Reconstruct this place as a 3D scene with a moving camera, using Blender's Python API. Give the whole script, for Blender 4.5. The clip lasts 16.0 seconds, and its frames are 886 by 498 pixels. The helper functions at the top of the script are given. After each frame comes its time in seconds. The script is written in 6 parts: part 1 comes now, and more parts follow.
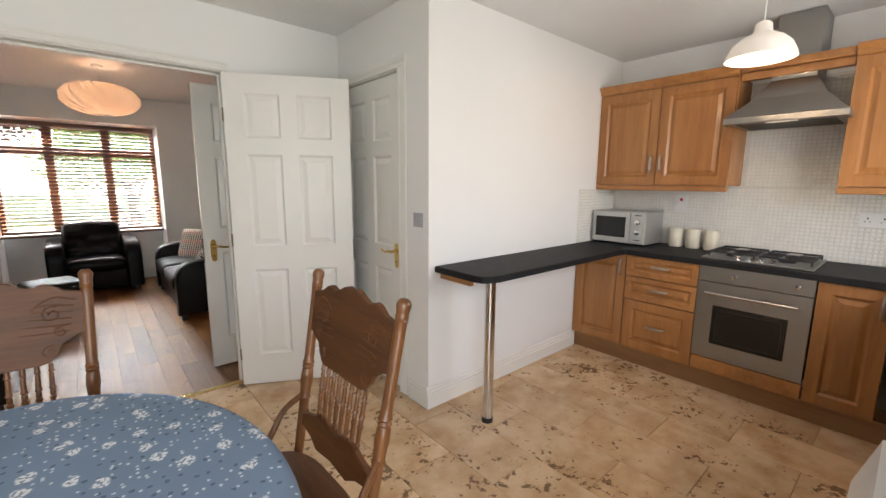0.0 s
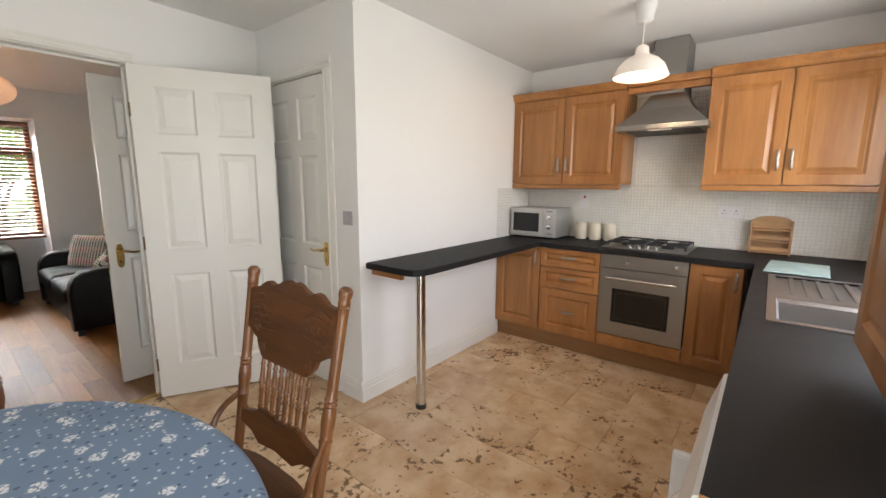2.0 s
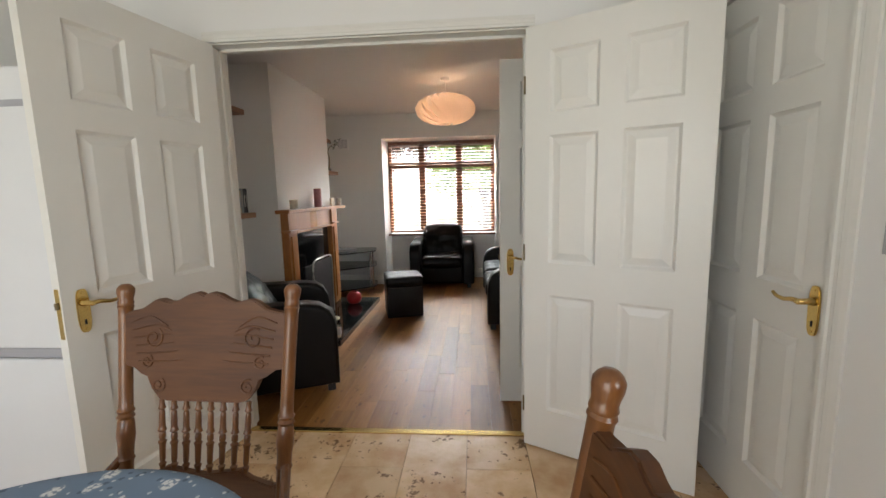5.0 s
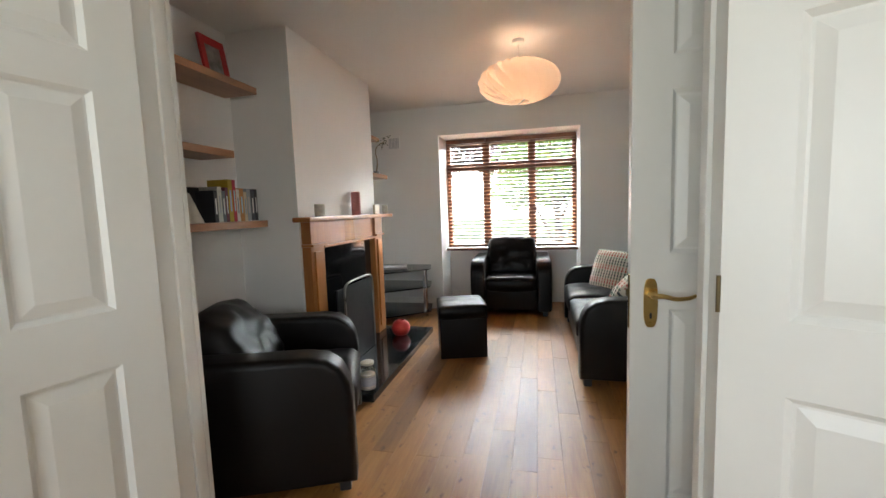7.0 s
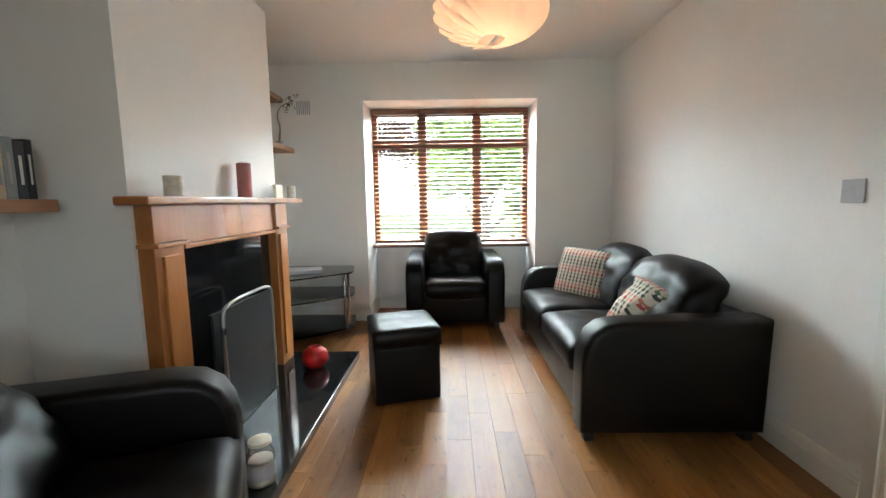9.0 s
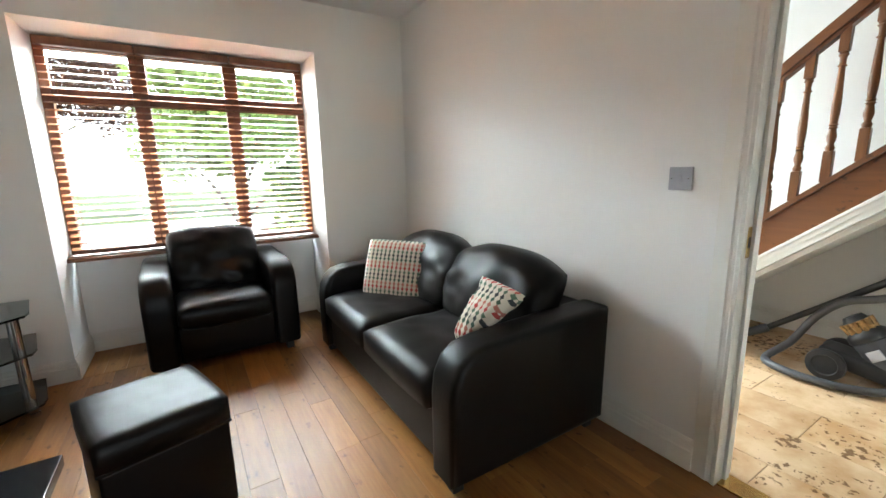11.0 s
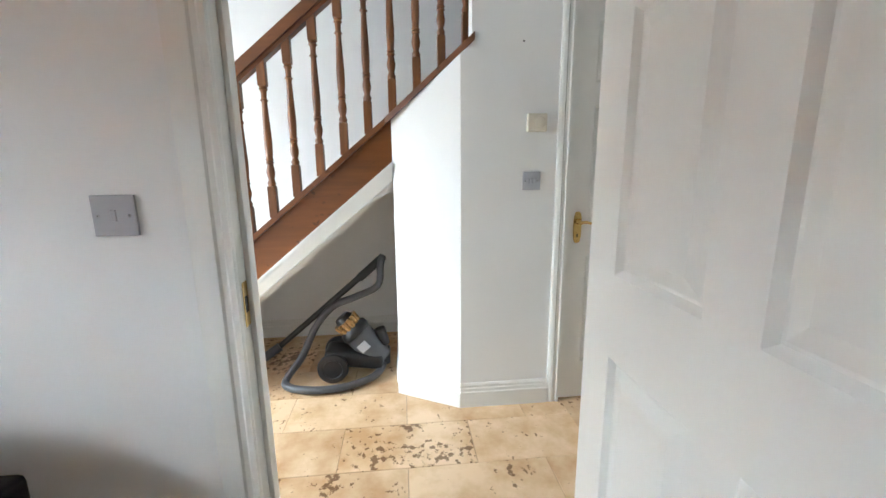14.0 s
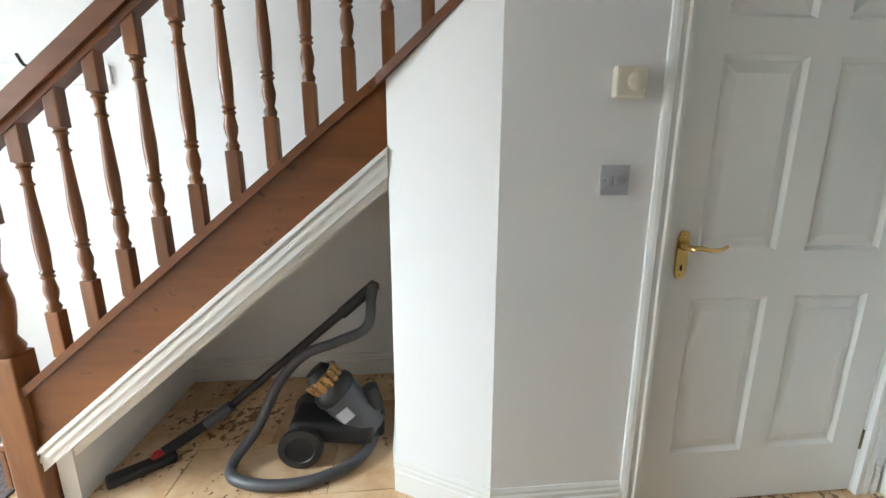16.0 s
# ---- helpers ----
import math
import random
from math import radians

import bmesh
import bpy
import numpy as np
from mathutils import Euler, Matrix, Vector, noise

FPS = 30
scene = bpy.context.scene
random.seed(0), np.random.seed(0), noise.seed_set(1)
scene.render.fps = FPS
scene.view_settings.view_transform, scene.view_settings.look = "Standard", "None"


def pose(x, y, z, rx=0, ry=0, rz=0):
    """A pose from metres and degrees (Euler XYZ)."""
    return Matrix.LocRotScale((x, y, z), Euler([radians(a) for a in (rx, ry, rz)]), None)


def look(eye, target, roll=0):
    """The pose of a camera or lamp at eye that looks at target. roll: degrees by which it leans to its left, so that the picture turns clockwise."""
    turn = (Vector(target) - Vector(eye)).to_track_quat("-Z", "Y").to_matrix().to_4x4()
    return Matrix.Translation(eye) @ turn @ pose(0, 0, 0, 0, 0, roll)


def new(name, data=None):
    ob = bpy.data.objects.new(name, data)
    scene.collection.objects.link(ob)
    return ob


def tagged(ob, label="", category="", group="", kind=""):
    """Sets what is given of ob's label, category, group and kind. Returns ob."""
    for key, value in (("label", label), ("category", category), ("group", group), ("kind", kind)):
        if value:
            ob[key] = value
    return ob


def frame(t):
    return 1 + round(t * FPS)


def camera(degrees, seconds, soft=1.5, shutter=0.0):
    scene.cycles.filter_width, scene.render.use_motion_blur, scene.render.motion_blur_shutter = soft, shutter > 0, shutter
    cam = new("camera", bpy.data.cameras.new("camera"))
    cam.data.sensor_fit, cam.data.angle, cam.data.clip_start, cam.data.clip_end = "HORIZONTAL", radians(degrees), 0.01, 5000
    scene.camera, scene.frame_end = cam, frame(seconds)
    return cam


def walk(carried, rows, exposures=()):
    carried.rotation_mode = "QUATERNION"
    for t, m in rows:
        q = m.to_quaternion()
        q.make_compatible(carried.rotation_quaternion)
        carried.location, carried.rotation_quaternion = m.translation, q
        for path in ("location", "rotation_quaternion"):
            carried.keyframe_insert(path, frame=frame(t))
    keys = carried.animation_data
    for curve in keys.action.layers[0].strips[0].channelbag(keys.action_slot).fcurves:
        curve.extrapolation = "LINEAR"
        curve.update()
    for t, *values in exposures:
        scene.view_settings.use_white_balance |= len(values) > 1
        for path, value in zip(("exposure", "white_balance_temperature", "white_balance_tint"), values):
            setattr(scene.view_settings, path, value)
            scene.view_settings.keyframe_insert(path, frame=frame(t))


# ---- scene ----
cam = camera(94.6, 16.0)
PATH = [
    (0, (0.371, 1.022, 1.386), (1.658, 2.519, 1.064), 0.4),
    (0.5, (0.31, 0.995, 1.379), (1.797, 2.296, 1.069), 0.5),
    (1, (0.258, 0.968, 1.379), (1.852, 2.137, 1.071), 0.5),
    (1.5, (0.234, 0.951, 1.377), (1.845, 2.095, 1.064), 0.4),
    (2, (0.26, 0.956, 1.375), (1.803, 2.188, 1.059), 0.3),
    (2.5, (0.362, 0.991, 1.368), (1.724, 2.422, 1.054), 0.2),
    (3, (0.5, 1.056, 1.368), (1.581, 2.71, 1.06), 0.0),
    (3.5, (0.586, 1.213, 1.348), (1.327, 3.047, 1.051), -0.1),
    (4, (0.657, 1.45, 1.345), (1.055, 3.389, 1.058), -0.4),
    (4.5, (0.717, 1.663, 1.326), (0.811, 3.641, 1.048), -0.8),
    (5, (0.795, 1.891, 1.300), (0.648, 3.868, 1.032), -1.3),
    (6, (0.755, 2.39, 1.33), (0.455, 4.35, 1.095), -1.6),
    (7.5, (0.586, 3.167, 1.155), (0.096, 5.098, 0.977), -2.0),
    (8, (0.482, 3.416, 1.149), (0.106, 5.371, 0.962), -1.4),
    (10.3, (0.202, 4.321, 1.205), (0.804, 6.196, 0.855), -1.1),
    (10.5, (0.191, 4.404, 1.215), (0.925, 6.227, 0.847), -1.1),
    (11, (0.219, 4.536, 1.225), (1.255, 6.204, 0.847), -1.2),
    (11.5, (0.263, 4.624, 1.242), (1.586, 6.071, 0.848), -1.3),
    (12, (0.288, 4.698, 1.262), (1.876, 5.845, 0.861), -1.3),
    (12.5, (0.344, 4.72, 1.275), (2.125, 5.534, 0.867), -1.1),
    (13, (0.477, 4.732, 1.264), (2.383, 5.189, 0.863), -1.1),
    (13.5, (0.695, 4.763, 1.274), (2.652, 4.872, 0.875), -0.8),
    (14, (0.896, 4.788, 1.273), (2.846, 4.594, 0.873), -0.6),
    (14.5, (1.119, 4.841, 1.288), (3.036, 4.423, 0.895), -0.7),
    (15, (1.319, 4.855, 1.279), (3.195, 4.288, 0.879), -0.3),
    (15.5, (1.539, 4.831, 1.273), (3.429, 4.332, 0.853), -0.1),
    (16, (1.684, 4.778, 1.261), (3.628, 4.597, 0.824), 0.0),
]
LIGHT = [(0, 1.25, 6950, 15), (2.5, 1.25, 6950, 15), (3.5, 1.2, 6950, 12), (4.5, 0.92, 7000, 12), (5, 1.1, 7000, 13), (7.5, 1.64, 6450, 7), (8, 1.77, 6350, 5), (10.5, 1.78, 6350, 4),
         (12, 1.75, 6250, 9), (13, 1.9, 6050, 9), (15, 1.6, 6000, 8), (16, 1.4, 6150, 8)]
walk(cam, [(t, look(eye, target, roll)) for t, eye, target, roll in PATH], exposures=LIGHT)

# ---- world, sun, window light ----
world = bpy.data.worlds.new("sky")
scene.world = world
world.use_nodes = True
wn = world.node_tree
bg = wn.nodes["Background"]
sky = wn.nodes.new("ShaderNodeTexSky")
sky.sky_type, sky.sun_disc = "NISHITA", False
sky.sun_elevation, sky.sun_rotation = radians(45), radians(-82)
wn.links.new(sky.outputs[0], bg.inputs[0])
bg.inputs[1].default_value = 0.15


def lamp(name, kind, m, energy, color, **kw):
    data = bpy.data.lights.new(name, kind)
    data.energy, data.color = energy, color
    for k, v in kw.items():
        if k == "size":
            data.shape, data.size, data.size_y = "RECTANGLE", v[0], v[1]
        if k == "angle":
            data.angle = radians(v)
        if k == "radius":
            data.shadow_soft_size = v
    ob = new(name, data)
    ob.matrix_world = m
    return ob


lamp("sun", "SUN", look((-9, 1.2, 9), (0, 0, 0)), 4, (1, 0.95, 0.88), angle=0.6)
DAY = (0.93, 0.97, 1.0)
# sky light standing in the openings: glazed door and sink window behind the walk, hall front door
lamp("patio_daylight", "AREA", look((-0.3, 0.33, 1.1), (-0.3, 5, 1.0)), 16.7, DAY, size=(1.7, 1.9))
lamp("sink_daylight", "AREA", look((2.6, 0.33, 1.55), (2.6, 5, 1.2)), 11, DAY, size=(1.3, 0.9))
lamp("hall_daylight", "AREA", look((2.25, 7.66, 1.3), (1.75, 6.2, 1.15)), 19, (0.86, 0.94, 1.0), size=(0.7, 1.9))
# added area lamp, unseen above the front window, for the garden's open sky
lamp("front_daylight", "AREA", look((0.5, 9.6, 2.95), (0.4, 6.2, 1.0)), 640, (0.84, 0.95, 1.0), size=(4.6, 1.4))
lamp("pendant_bulb", "POINT", pose(3.0, 1.645, 1.975), 2.3, (1, 0.72, 0.45), radius=0.03)
lamp("lantern_bulb", "POINT", pose(0.54, 6.07, 2.12), 1.1, (1, 0.70, 0.48), radius=0.05)


# ---- materials ----
def mat(name, color, rough=0.6, metal=0.0, var=0.06, scale=6.0, fine=60.0, bump=0.05, dist=0.004, tint=None, coat=0.0,
        rand=0.0, stretch=(1, 1, 1), spec=0.5, rvar=0.08):
    m = bpy.data.materials.new(name)
    m.use_nodes = True
    nt = m.node_tree
    N, L = nt.nodes, nt.links
    b = N["Principled BSDF"]
    tc = N.new("ShaderNodeTexCoord")
    mp = N.new("ShaderNodeMapping")
    mp.inputs["Scale"].default_value = stretch
    L.new(tc.outputs["Object"], mp.inputs[0])
    big = N.new("ShaderNodeTexNoise")
    big.inputs["Scale"].default_value, big.inputs["Detail"].default_value = scale, 4
    small = N.new("ShaderNodeTexNoise")
    small.inputs["Scale"].default_value, small.inputs["Detail"].default_value = fine, 3
    for n in (big, small):
        L.new(mp.outputs[0], n.inputs["Vector"])
    mix = N.new("ShaderNodeMix")
    mix.data_type = "RGBA"
    lo = tint or tuple(c * (1 - 2.2 * var) for c in color)
    mix.inputs[6].default_value, mix.inputs[7].default_value = (*lo, 1), (*color, 1)
    add = N.new("ShaderNodeMath")
    add.operation = "MULTIPLY_ADD"
    L.new(small.outputs[0], add.inputs[0])
    add.inputs[1].default_value = 0.5
    half = N.new("ShaderNodeMath")
    half.operation = "MULTIPLY_ADD"
    L.new(big.outputs[0], half.inputs[0])
    half.inputs[1].default_value, half.inputs[2].default_value = 2.0, -0.75
    L.new(half.outputs[0], add.inputs[2])
    add.use_clamp = True
    L.new(add.outputs[0], mix.inputs[0])
    out = mix.outputs[2]
    if rand:
        oi = N.new("ShaderNodeObjectInfo")
        hsv = N.new("ShaderNodeHueSaturation")
        mr = N.new("ShaderNodeMapRange")
        mr.inputs[3].default_value, mr.inputs[4].default_value = 1 - rand, 1 + rand
        L.new(oi.outputs["Random"], mr.inputs[0])
        L.new(mr.outputs[0], hsv.inputs["Value"])
        L.new(out, hsv.inputs["Color"])
        out = hsv.outputs[0]
    L.new(out, b.inputs["Base Color"])
    rr = N.new("ShaderNodeMapRange")
    rr.inputs[3].default_value, rr.inputs[4].default_value = max(0.02, rough - rvar), min(1, rough + rvar)
    L.new(big.outputs[0], rr.inputs[0])
    L.new(rr.outputs[0], b.inputs["Roughness"])
    b.inputs["Metallic"].default_value = metal
    b.inputs["Coat Weight"].default_value = coat
    b.inputs["Specular IOR Level"].default_value = spec
    if bump:
        bp = N.new("ShaderNodeBump")
        bp.inputs["Strength"].default_value, bp.inputs["Distance"].default_value = bump, dist
        L.new(small.outputs[0], bp.inputs["Height"])
        L.new(bp.outputs[0], b.inputs["Normal"])
    return m


def wood(name, light, dark, rough=0.4, axis=2, ring=9.0, coat=0.0, rand=0.12, knots=False, spec=0.5):
    """Grain that runs along the axis given, with darker veins and per-piece variation."""
    m = bpy.data.materials.new(name)
    m.use_nodes = True
    N, L = m.node_tree.nodes, m.node_tree.links
    b = N["Principled BSDF"]
    tc, mp = N.new("ShaderNodeTexCoord"), N.new("ShaderNodeMapping")
    oi, sh = N.new("ShaderNodeObjectInfo"), N.new("ShaderNodeVectorMath")
    sc = [1.0, 1.0, 1.0]
    sc[axis] = 0.09
    mp.inputs["Scale"].default_value = sc
    sh.operation = "MULTIPLY_ADD"
    L.new(oi.outputs["Random"], sh.inputs[0])
    sh.inputs[1].default_value = (17, 31, 23)
    L.new(tc.outputs["Object"], sh.inputs[2])
    L.new(sh.outputs[0], mp.inputs[0])
    n1, n2, n3 = [N.new("ShaderNodeTexNoise") for _ in range(3)]
    for n, s, d in ((n1, ring, 5), (n2, ring * 9, 3), (n3, 1.6, 2)):
        n.inputs["Scale"].default_value, n.inputs["Detail"].default_value = s, d
        L.new(mp.outputs[0], n.inputs["Vector"])
    n1.inputs["Distortion"].default_value = 0.7
    ramp = N.new("ShaderNodeValToRGB")
    ramp.color_ramp.elements[0].position, ramp.color_ramp.elements[1].position = 0.32, 0.68
    ramp.color_ramp.elements[0].color, ramp.color_ramp.elements[1].color = (*dark, 1), (*light, 1)
    f = N.new("ShaderNodeMath")
    f.operation = "MULTIPLY_ADD"
    f.inputs[1].default_value = 0.35
    g = N.new("ShaderNodeMath")
    g.operation = "MULTIPLY_ADD"
    g.inputs[1].default_value, g.inputs[2].default_value = 0.75, -0.05
    L.new(n1.outputs[0], g.inputs[0])
    L.new(n2.outputs[0], f.inputs[0])
    L.new(g.outputs[0], f.inputs[2])
    L.new(f.outputs[0], ramp.inputs[0])
    hsv, mr = N.new("ShaderNodeHueSaturation"), N.new("ShaderNodeMapRange")
    mr.inputs[3].default_value, mr.inputs[4].default_value = 1 - rand, 1 + rand
    L.new(oi.outputs["Random"], mr.inputs[0])
    L.new(mr.outputs[0], hsv.inputs["Value"])
    col = ramp.outputs[0]
    if knots:
        v = N.new("ShaderNodeTexVoronoi")
        km = N.new("ShaderNodeMapping")
        ks = [3.4, 3.4, 3.4]
        ks[axis] = 1.7
        km.inputs["Scale"].default_value = ks
        L.new(sh.outputs[0], km.inputs[0])
        warp = N.new("ShaderNodeTexNoise")
        warp.inputs["Scale"].default_value, warp.inputs["Detail"].default_value = 22, 4
        L.new(tc.outputs["Object"], warp.inputs["Vector"])
        wm = N.new("ShaderNodeVectorMath")
        wm.operation = "MULTIPLY_ADD"
        wm.inputs[1].default_value = (0.22, 0.22, 0.22)
        L.new(warp.outputs["Color"], wm.inputs[0])
        L.new(km.outputs[0], wm.inputs[2])
        L.new(wm.outputs[0], v.inputs["Vector"])
        kr = N.new("ShaderNodeMapRange")
        kr.inputs[1].default_value, kr.inputs[2].default_value = 0.05, 0.21
        kr.inputs[3].default_value, kr.inputs[4].default_value = 0.75, 0.0
        L.new(v.outputs["Distance"], kr.inputs[0])
        km2 = N.new("ShaderNodeMix")
        km2.data_type = "RGBA"
        L.new(kr.outputs[0], km2.inputs[0])
        L.new(col, km2.inputs[6])
        km2.inputs[7].default_value = (dark[0] * 0.3, dark[1] * 0.25, dark[2] * 0.2, 1)
        col = km2.outputs[2]
    L.new(col, hsv.inputs["Color"])
    L.new(hsv.outputs[0], b.inputs["Base Color"])
    rr = N.new("ShaderNodeMapRange")
    rr.inputs[3].default_value, rr.inputs[4].default_value = rough - 0.1, rough + 0.1
    L.new(n3.outputs[0], rr.inputs[0])
    L.new(rr.outputs[0], b.inputs["Roughness"])
    b.inputs["Coat Weight"].default_value = coat
    b.inputs["Coat Roughness"].default_value = 0.15
    b.inputs["Specular IOR Level"].default_value = spec
    bp = N.new("ShaderNodeBump")
    bp.inputs["Strength"].default_value, bp.inputs["Distance"].default_value = 0.12, 0.002
    L.new(n2.outputs[0], bp.inputs["Height"])
    L.new(bp.outputs[0], b.inputs["Normal"])
    return m


def travertine(name):
    """Cream stone with brown pits and clouds."""
    m = bpy.data.materials.new(name)
    m.use_nodes = True
    N, L = m.node_tree.nodes, m.node_tree.links
    b = N["Principled BSDF"]
    geo, oi, sh = N.new("ShaderNodeTexCoord"), N.new("ShaderNodeObjectInfo"), N.new("ShaderNodeVectorMath")
    sh.operation = "MULTIPLY_ADD"
    sh.inputs[1].default_value = (13, 29, 7)
    L.new(oi.outputs["Random"], sh.inputs[0])
    L.new(geo.outputs["Object"], sh.inputs[2])
    cloud, pit, zone, fine = [N.new("ShaderNodeTexNoise") for _ in range(4)]
    for n, s, d, r in ((cloud, 5, 5, 0.6), (pit, 30, 4, 0.6), (zone, 4.5, 2, 0.5), (fine, 90, 2, 0.5)):
        n.inputs["Scale"].default_value, n.inputs["Detail"].default_value, n.inputs["Roughness"].default_value = s, d, r
        L.new(sh.outputs[0], n.inputs["Vector"])
    base = N.new("ShaderNodeMix")
    base.data_type = "RGBA"
    base.inputs[6].default_value, base.inputs[7].default_value = (0.495, 0.295, 0.143, 1), (0.71, 0.505, 0.315, 1)
    cr = N.new("ShaderNodeMapRange")
    cr.inputs[1].default_value, cr.inputs[2].default_value = 0.3, 0.62
    L.new(cloud.outputs[0], cr.inputs[0])
    L.new(cr.outputs[0], base.inputs[0])
    s = N.new("ShaderNodeMath")
    s.operation = "MULTIPLY_ADD"
    s.inputs[1].default_value = 0.6
    L.new(zone.outputs[0], s.inputs[0])
    L.new(pit.outputs[0], s.inputs[2])
    pr = N.new("ShaderNodeMapRange")
    pr.inputs[1].default_value, pr.inputs[2].default_value = 1.00, 1.045
    dens = N.new("ShaderNodeMath")
    dens.operation = "MULTIPLY_ADD"
    dens.inputs[1].default_value = 0.14
    frac = N.new("ShaderNodeMath")
    frac.operation = "FRACT"
    many = N.new("ShaderNodeMath")
    many.operation = "MULTIPLY"
    many.inputs[1].default_value = 7.3
    L.new(oi.outputs["Random"], many.inputs[0])
    L.new(many.outputs[0], frac.inputs[0])
    L.new(frac.outputs[0], dens.inputs[0])
    L.new(s.outputs[0], dens.inputs[2])
    L.new(dens.outputs[0], pr.inputs[0])
    mix = N.new("ShaderNodeMix")
    mix.data_type = "RGBA"
    mix.inputs[7].default_value = (0.10, 0.044, 0.015, 1)
    pm = N.new("ShaderNodeMath")
    pm.operation = "MULTIPLY"
    pm.inputs[1].default_value = 0.78
    L.new(pr.outputs[0], pm.inputs[0])
    L.new(pm.outputs[0], mix.inputs[0])
    L.new(base.outputs[2], mix.inputs[6])
    hsv, mr = N.new("ShaderNodeHueSaturation"), N.new("ShaderNodeMapRange")
    mr.inputs[3].default_value, mr.inputs[4].default_value = 0.9, 1.08
    L.new(oi.outputs["Random"], mr.inputs[0])
    L.new(mr.outputs[0], hsv.inputs["Value"])
    L.new(mix.outputs[2], hsv.inputs["Color"])
    L.new(hsv.outputs[0], b.inputs["Base Color"])
    b.inputs["Roughness"].default_value = 0.27
    bp = N.new("ShaderNodeBump")
    bp.inputs["Strength"].default_value, bp.inputs["Distance"].default_value = 0.25, -0.002
    L.new(pr.outputs[0], bp.inputs["Height"])
    L.new(bp.outputs[0], b.inputs["Normal"])
    return m


def glow(name, color, strength, base=(0.8, 0.8, 0.8)):
    m = mat(name, base, 0.5, bump=0)
    b = m.node_tree.nodes["Principled BSDF"]
    b.inputs["Emission Color"].default_value, b.inputs["Emission Strength"].default_value = (*color, 1), strength
    return m


def glass(name, tint=(1, 1, 1), rough=0.0):
    m = bpy.data.materials.new(name)
    m.use_nodes = True
    b = m.node_tree.nodes["Principled BSDF"]
    b.inputs["Base Color"].default_value = (*tint, 1)
    b.inputs["Transmission Weight"].default_value, b.inputs["Roughness"].default_value = 1, rough
    b.inputs["IOR"].default_value = 1.45
    return m


WALL = mat("wall_paint", (0.83, 0.825, 0.81), 0.75, var=0.015, scale=1.3, fine=140, bump=0.08, dist=0.002)
CEIL = mat("ceiling_paint", (0.82, 0.82, 0.81), 0.85, var=0.015, scale=1.1, fine=120, bump=0.05, dist=0.002)
GLOSS = mat("white_gloss_paint", (0.80, 0.79, 0.75), 0.33, var=0.02, scale=3, fine=45, bump=0.05, dist=0.002)
BRONZE = mat("dark_bronze", (0.20, 0.15, 0.08), 0.35, 1.0, var=0.1, scale=20, bump=0.02)
BRASS = mat("brass", (0.72, 0.50, 0.18), 0.22, 1.0, var=0.1, scale=20, bump=0.02)
SATIN = mat("satin_nickel", (0.42, 0.40, 0.37), 0.36, 1.0, var=0.05, scale=14, bump=0)
CHROME = mat("chrome", (0.75, 0.75, 0.74), 0.12, 1.0, var=0.03, scale=14, bump=0)
STEEL = mat("brushed_steel", (0.36, 0.35, 0.33), 0.34, 1.0, var=0.05, scale=3, fine=150, bump=0.06, stretch=(1, 0.04, 1))
SINK = mat("sink_steel", (0.46, 0.46, 0.46), 0.34, 1.0, var=0.05, scale=4, fine=120, bump=0.03)
STONE = travertine("travertine")
GROUT = mat("grout", (0.40, 0.28, 0.17), 0.9, var=0.1, scale=8)
OAKFLOOR = wood("oak_plank", (0.34, 0.156, 0.043), (0.195, 0.082, 0.022), 0.42, axis=1, ring=9, coat=0.0, rand=0.30, knots=True, spec=0.28)
UNDER = mat("dark_subfloor", (0.06, 0.035, 0.02), 0.9)
CAB = wood("cabinet_alder", (0.45, 0.20, 0.062), (0.27, 0.105, 0.029), 0.36, axis=2, ring=5, rand=0.09, coat=0.1)
CABH = wood("cabinet_alder_rail", (0.45, 0.20, 0.062), (0.27, 0.105, 0.029), 0.36, axis=1, ring=5, rand=0.09, coat=0.1)
PLINTH = wood("plinth_alder", (0.33, 0.17, 0.07), (0.24, 0.115, 0.045), 0.5, axis=1, ring=7, rand=0.04)
CHAIR = wood("chair_oak", (0.22, 0.086, 0.025), (0.10, 0.034, 0.010), 0.3, axis=2, ring=16, rand=0.08, coat=0.35)
CHAIRH = wood("chair_oak_panel", (0.155, 0.056, 0.014), (0.065, 0.021, 0.006), 0.5, axis=0, ring=14, rand=0.08, coat=0.0)
STAIRWOOD = wood("stained_pine", (0.185, 0.062, 0.014), (0.10, 0.031, 0.007), 0.40, axis=1, ring=5, rand=0.06, coat=0.1, knots=True)
SPINDLE = wood("stained_pine_upright", (0.215, 0.078, 0.020), (0.115, 0.038, 0.010), 0.34, axis=2, ring=8, rand=0.1, coat=0.2)
SHELF = wood("shelf_wood", (0.40, 0.21, 0.11), (0.28, 0.135, 0.065), 0.45, axis=1, ring=9, rand=0.05)
SURROUND = wood("fireplace_pine", (0.46, 0.19, 0.055), (0.32, 0.115, 0.03), 0.3, axis=2, ring=7, rand=0.05, coat=0.35)
FRAME = wood("window_mahogany", (0.22, 0.075, 0.03), (0.12, 0.038, 0.015), 0.35, axis=2, ring=8, rand=0.05)
BLIND = wood("blind_slat", (0.40, 0.17, 0.07), (0.26, 0.10, 0.04), 0.35, axis=0, ring=8, rand=0.12)
TOP = mat("black_worktop", (0.017, 0.017, 0.018), 0.58, var=0.2, scale=25, fine=300, bump=0.06, dist=0.001, spec=0.22)
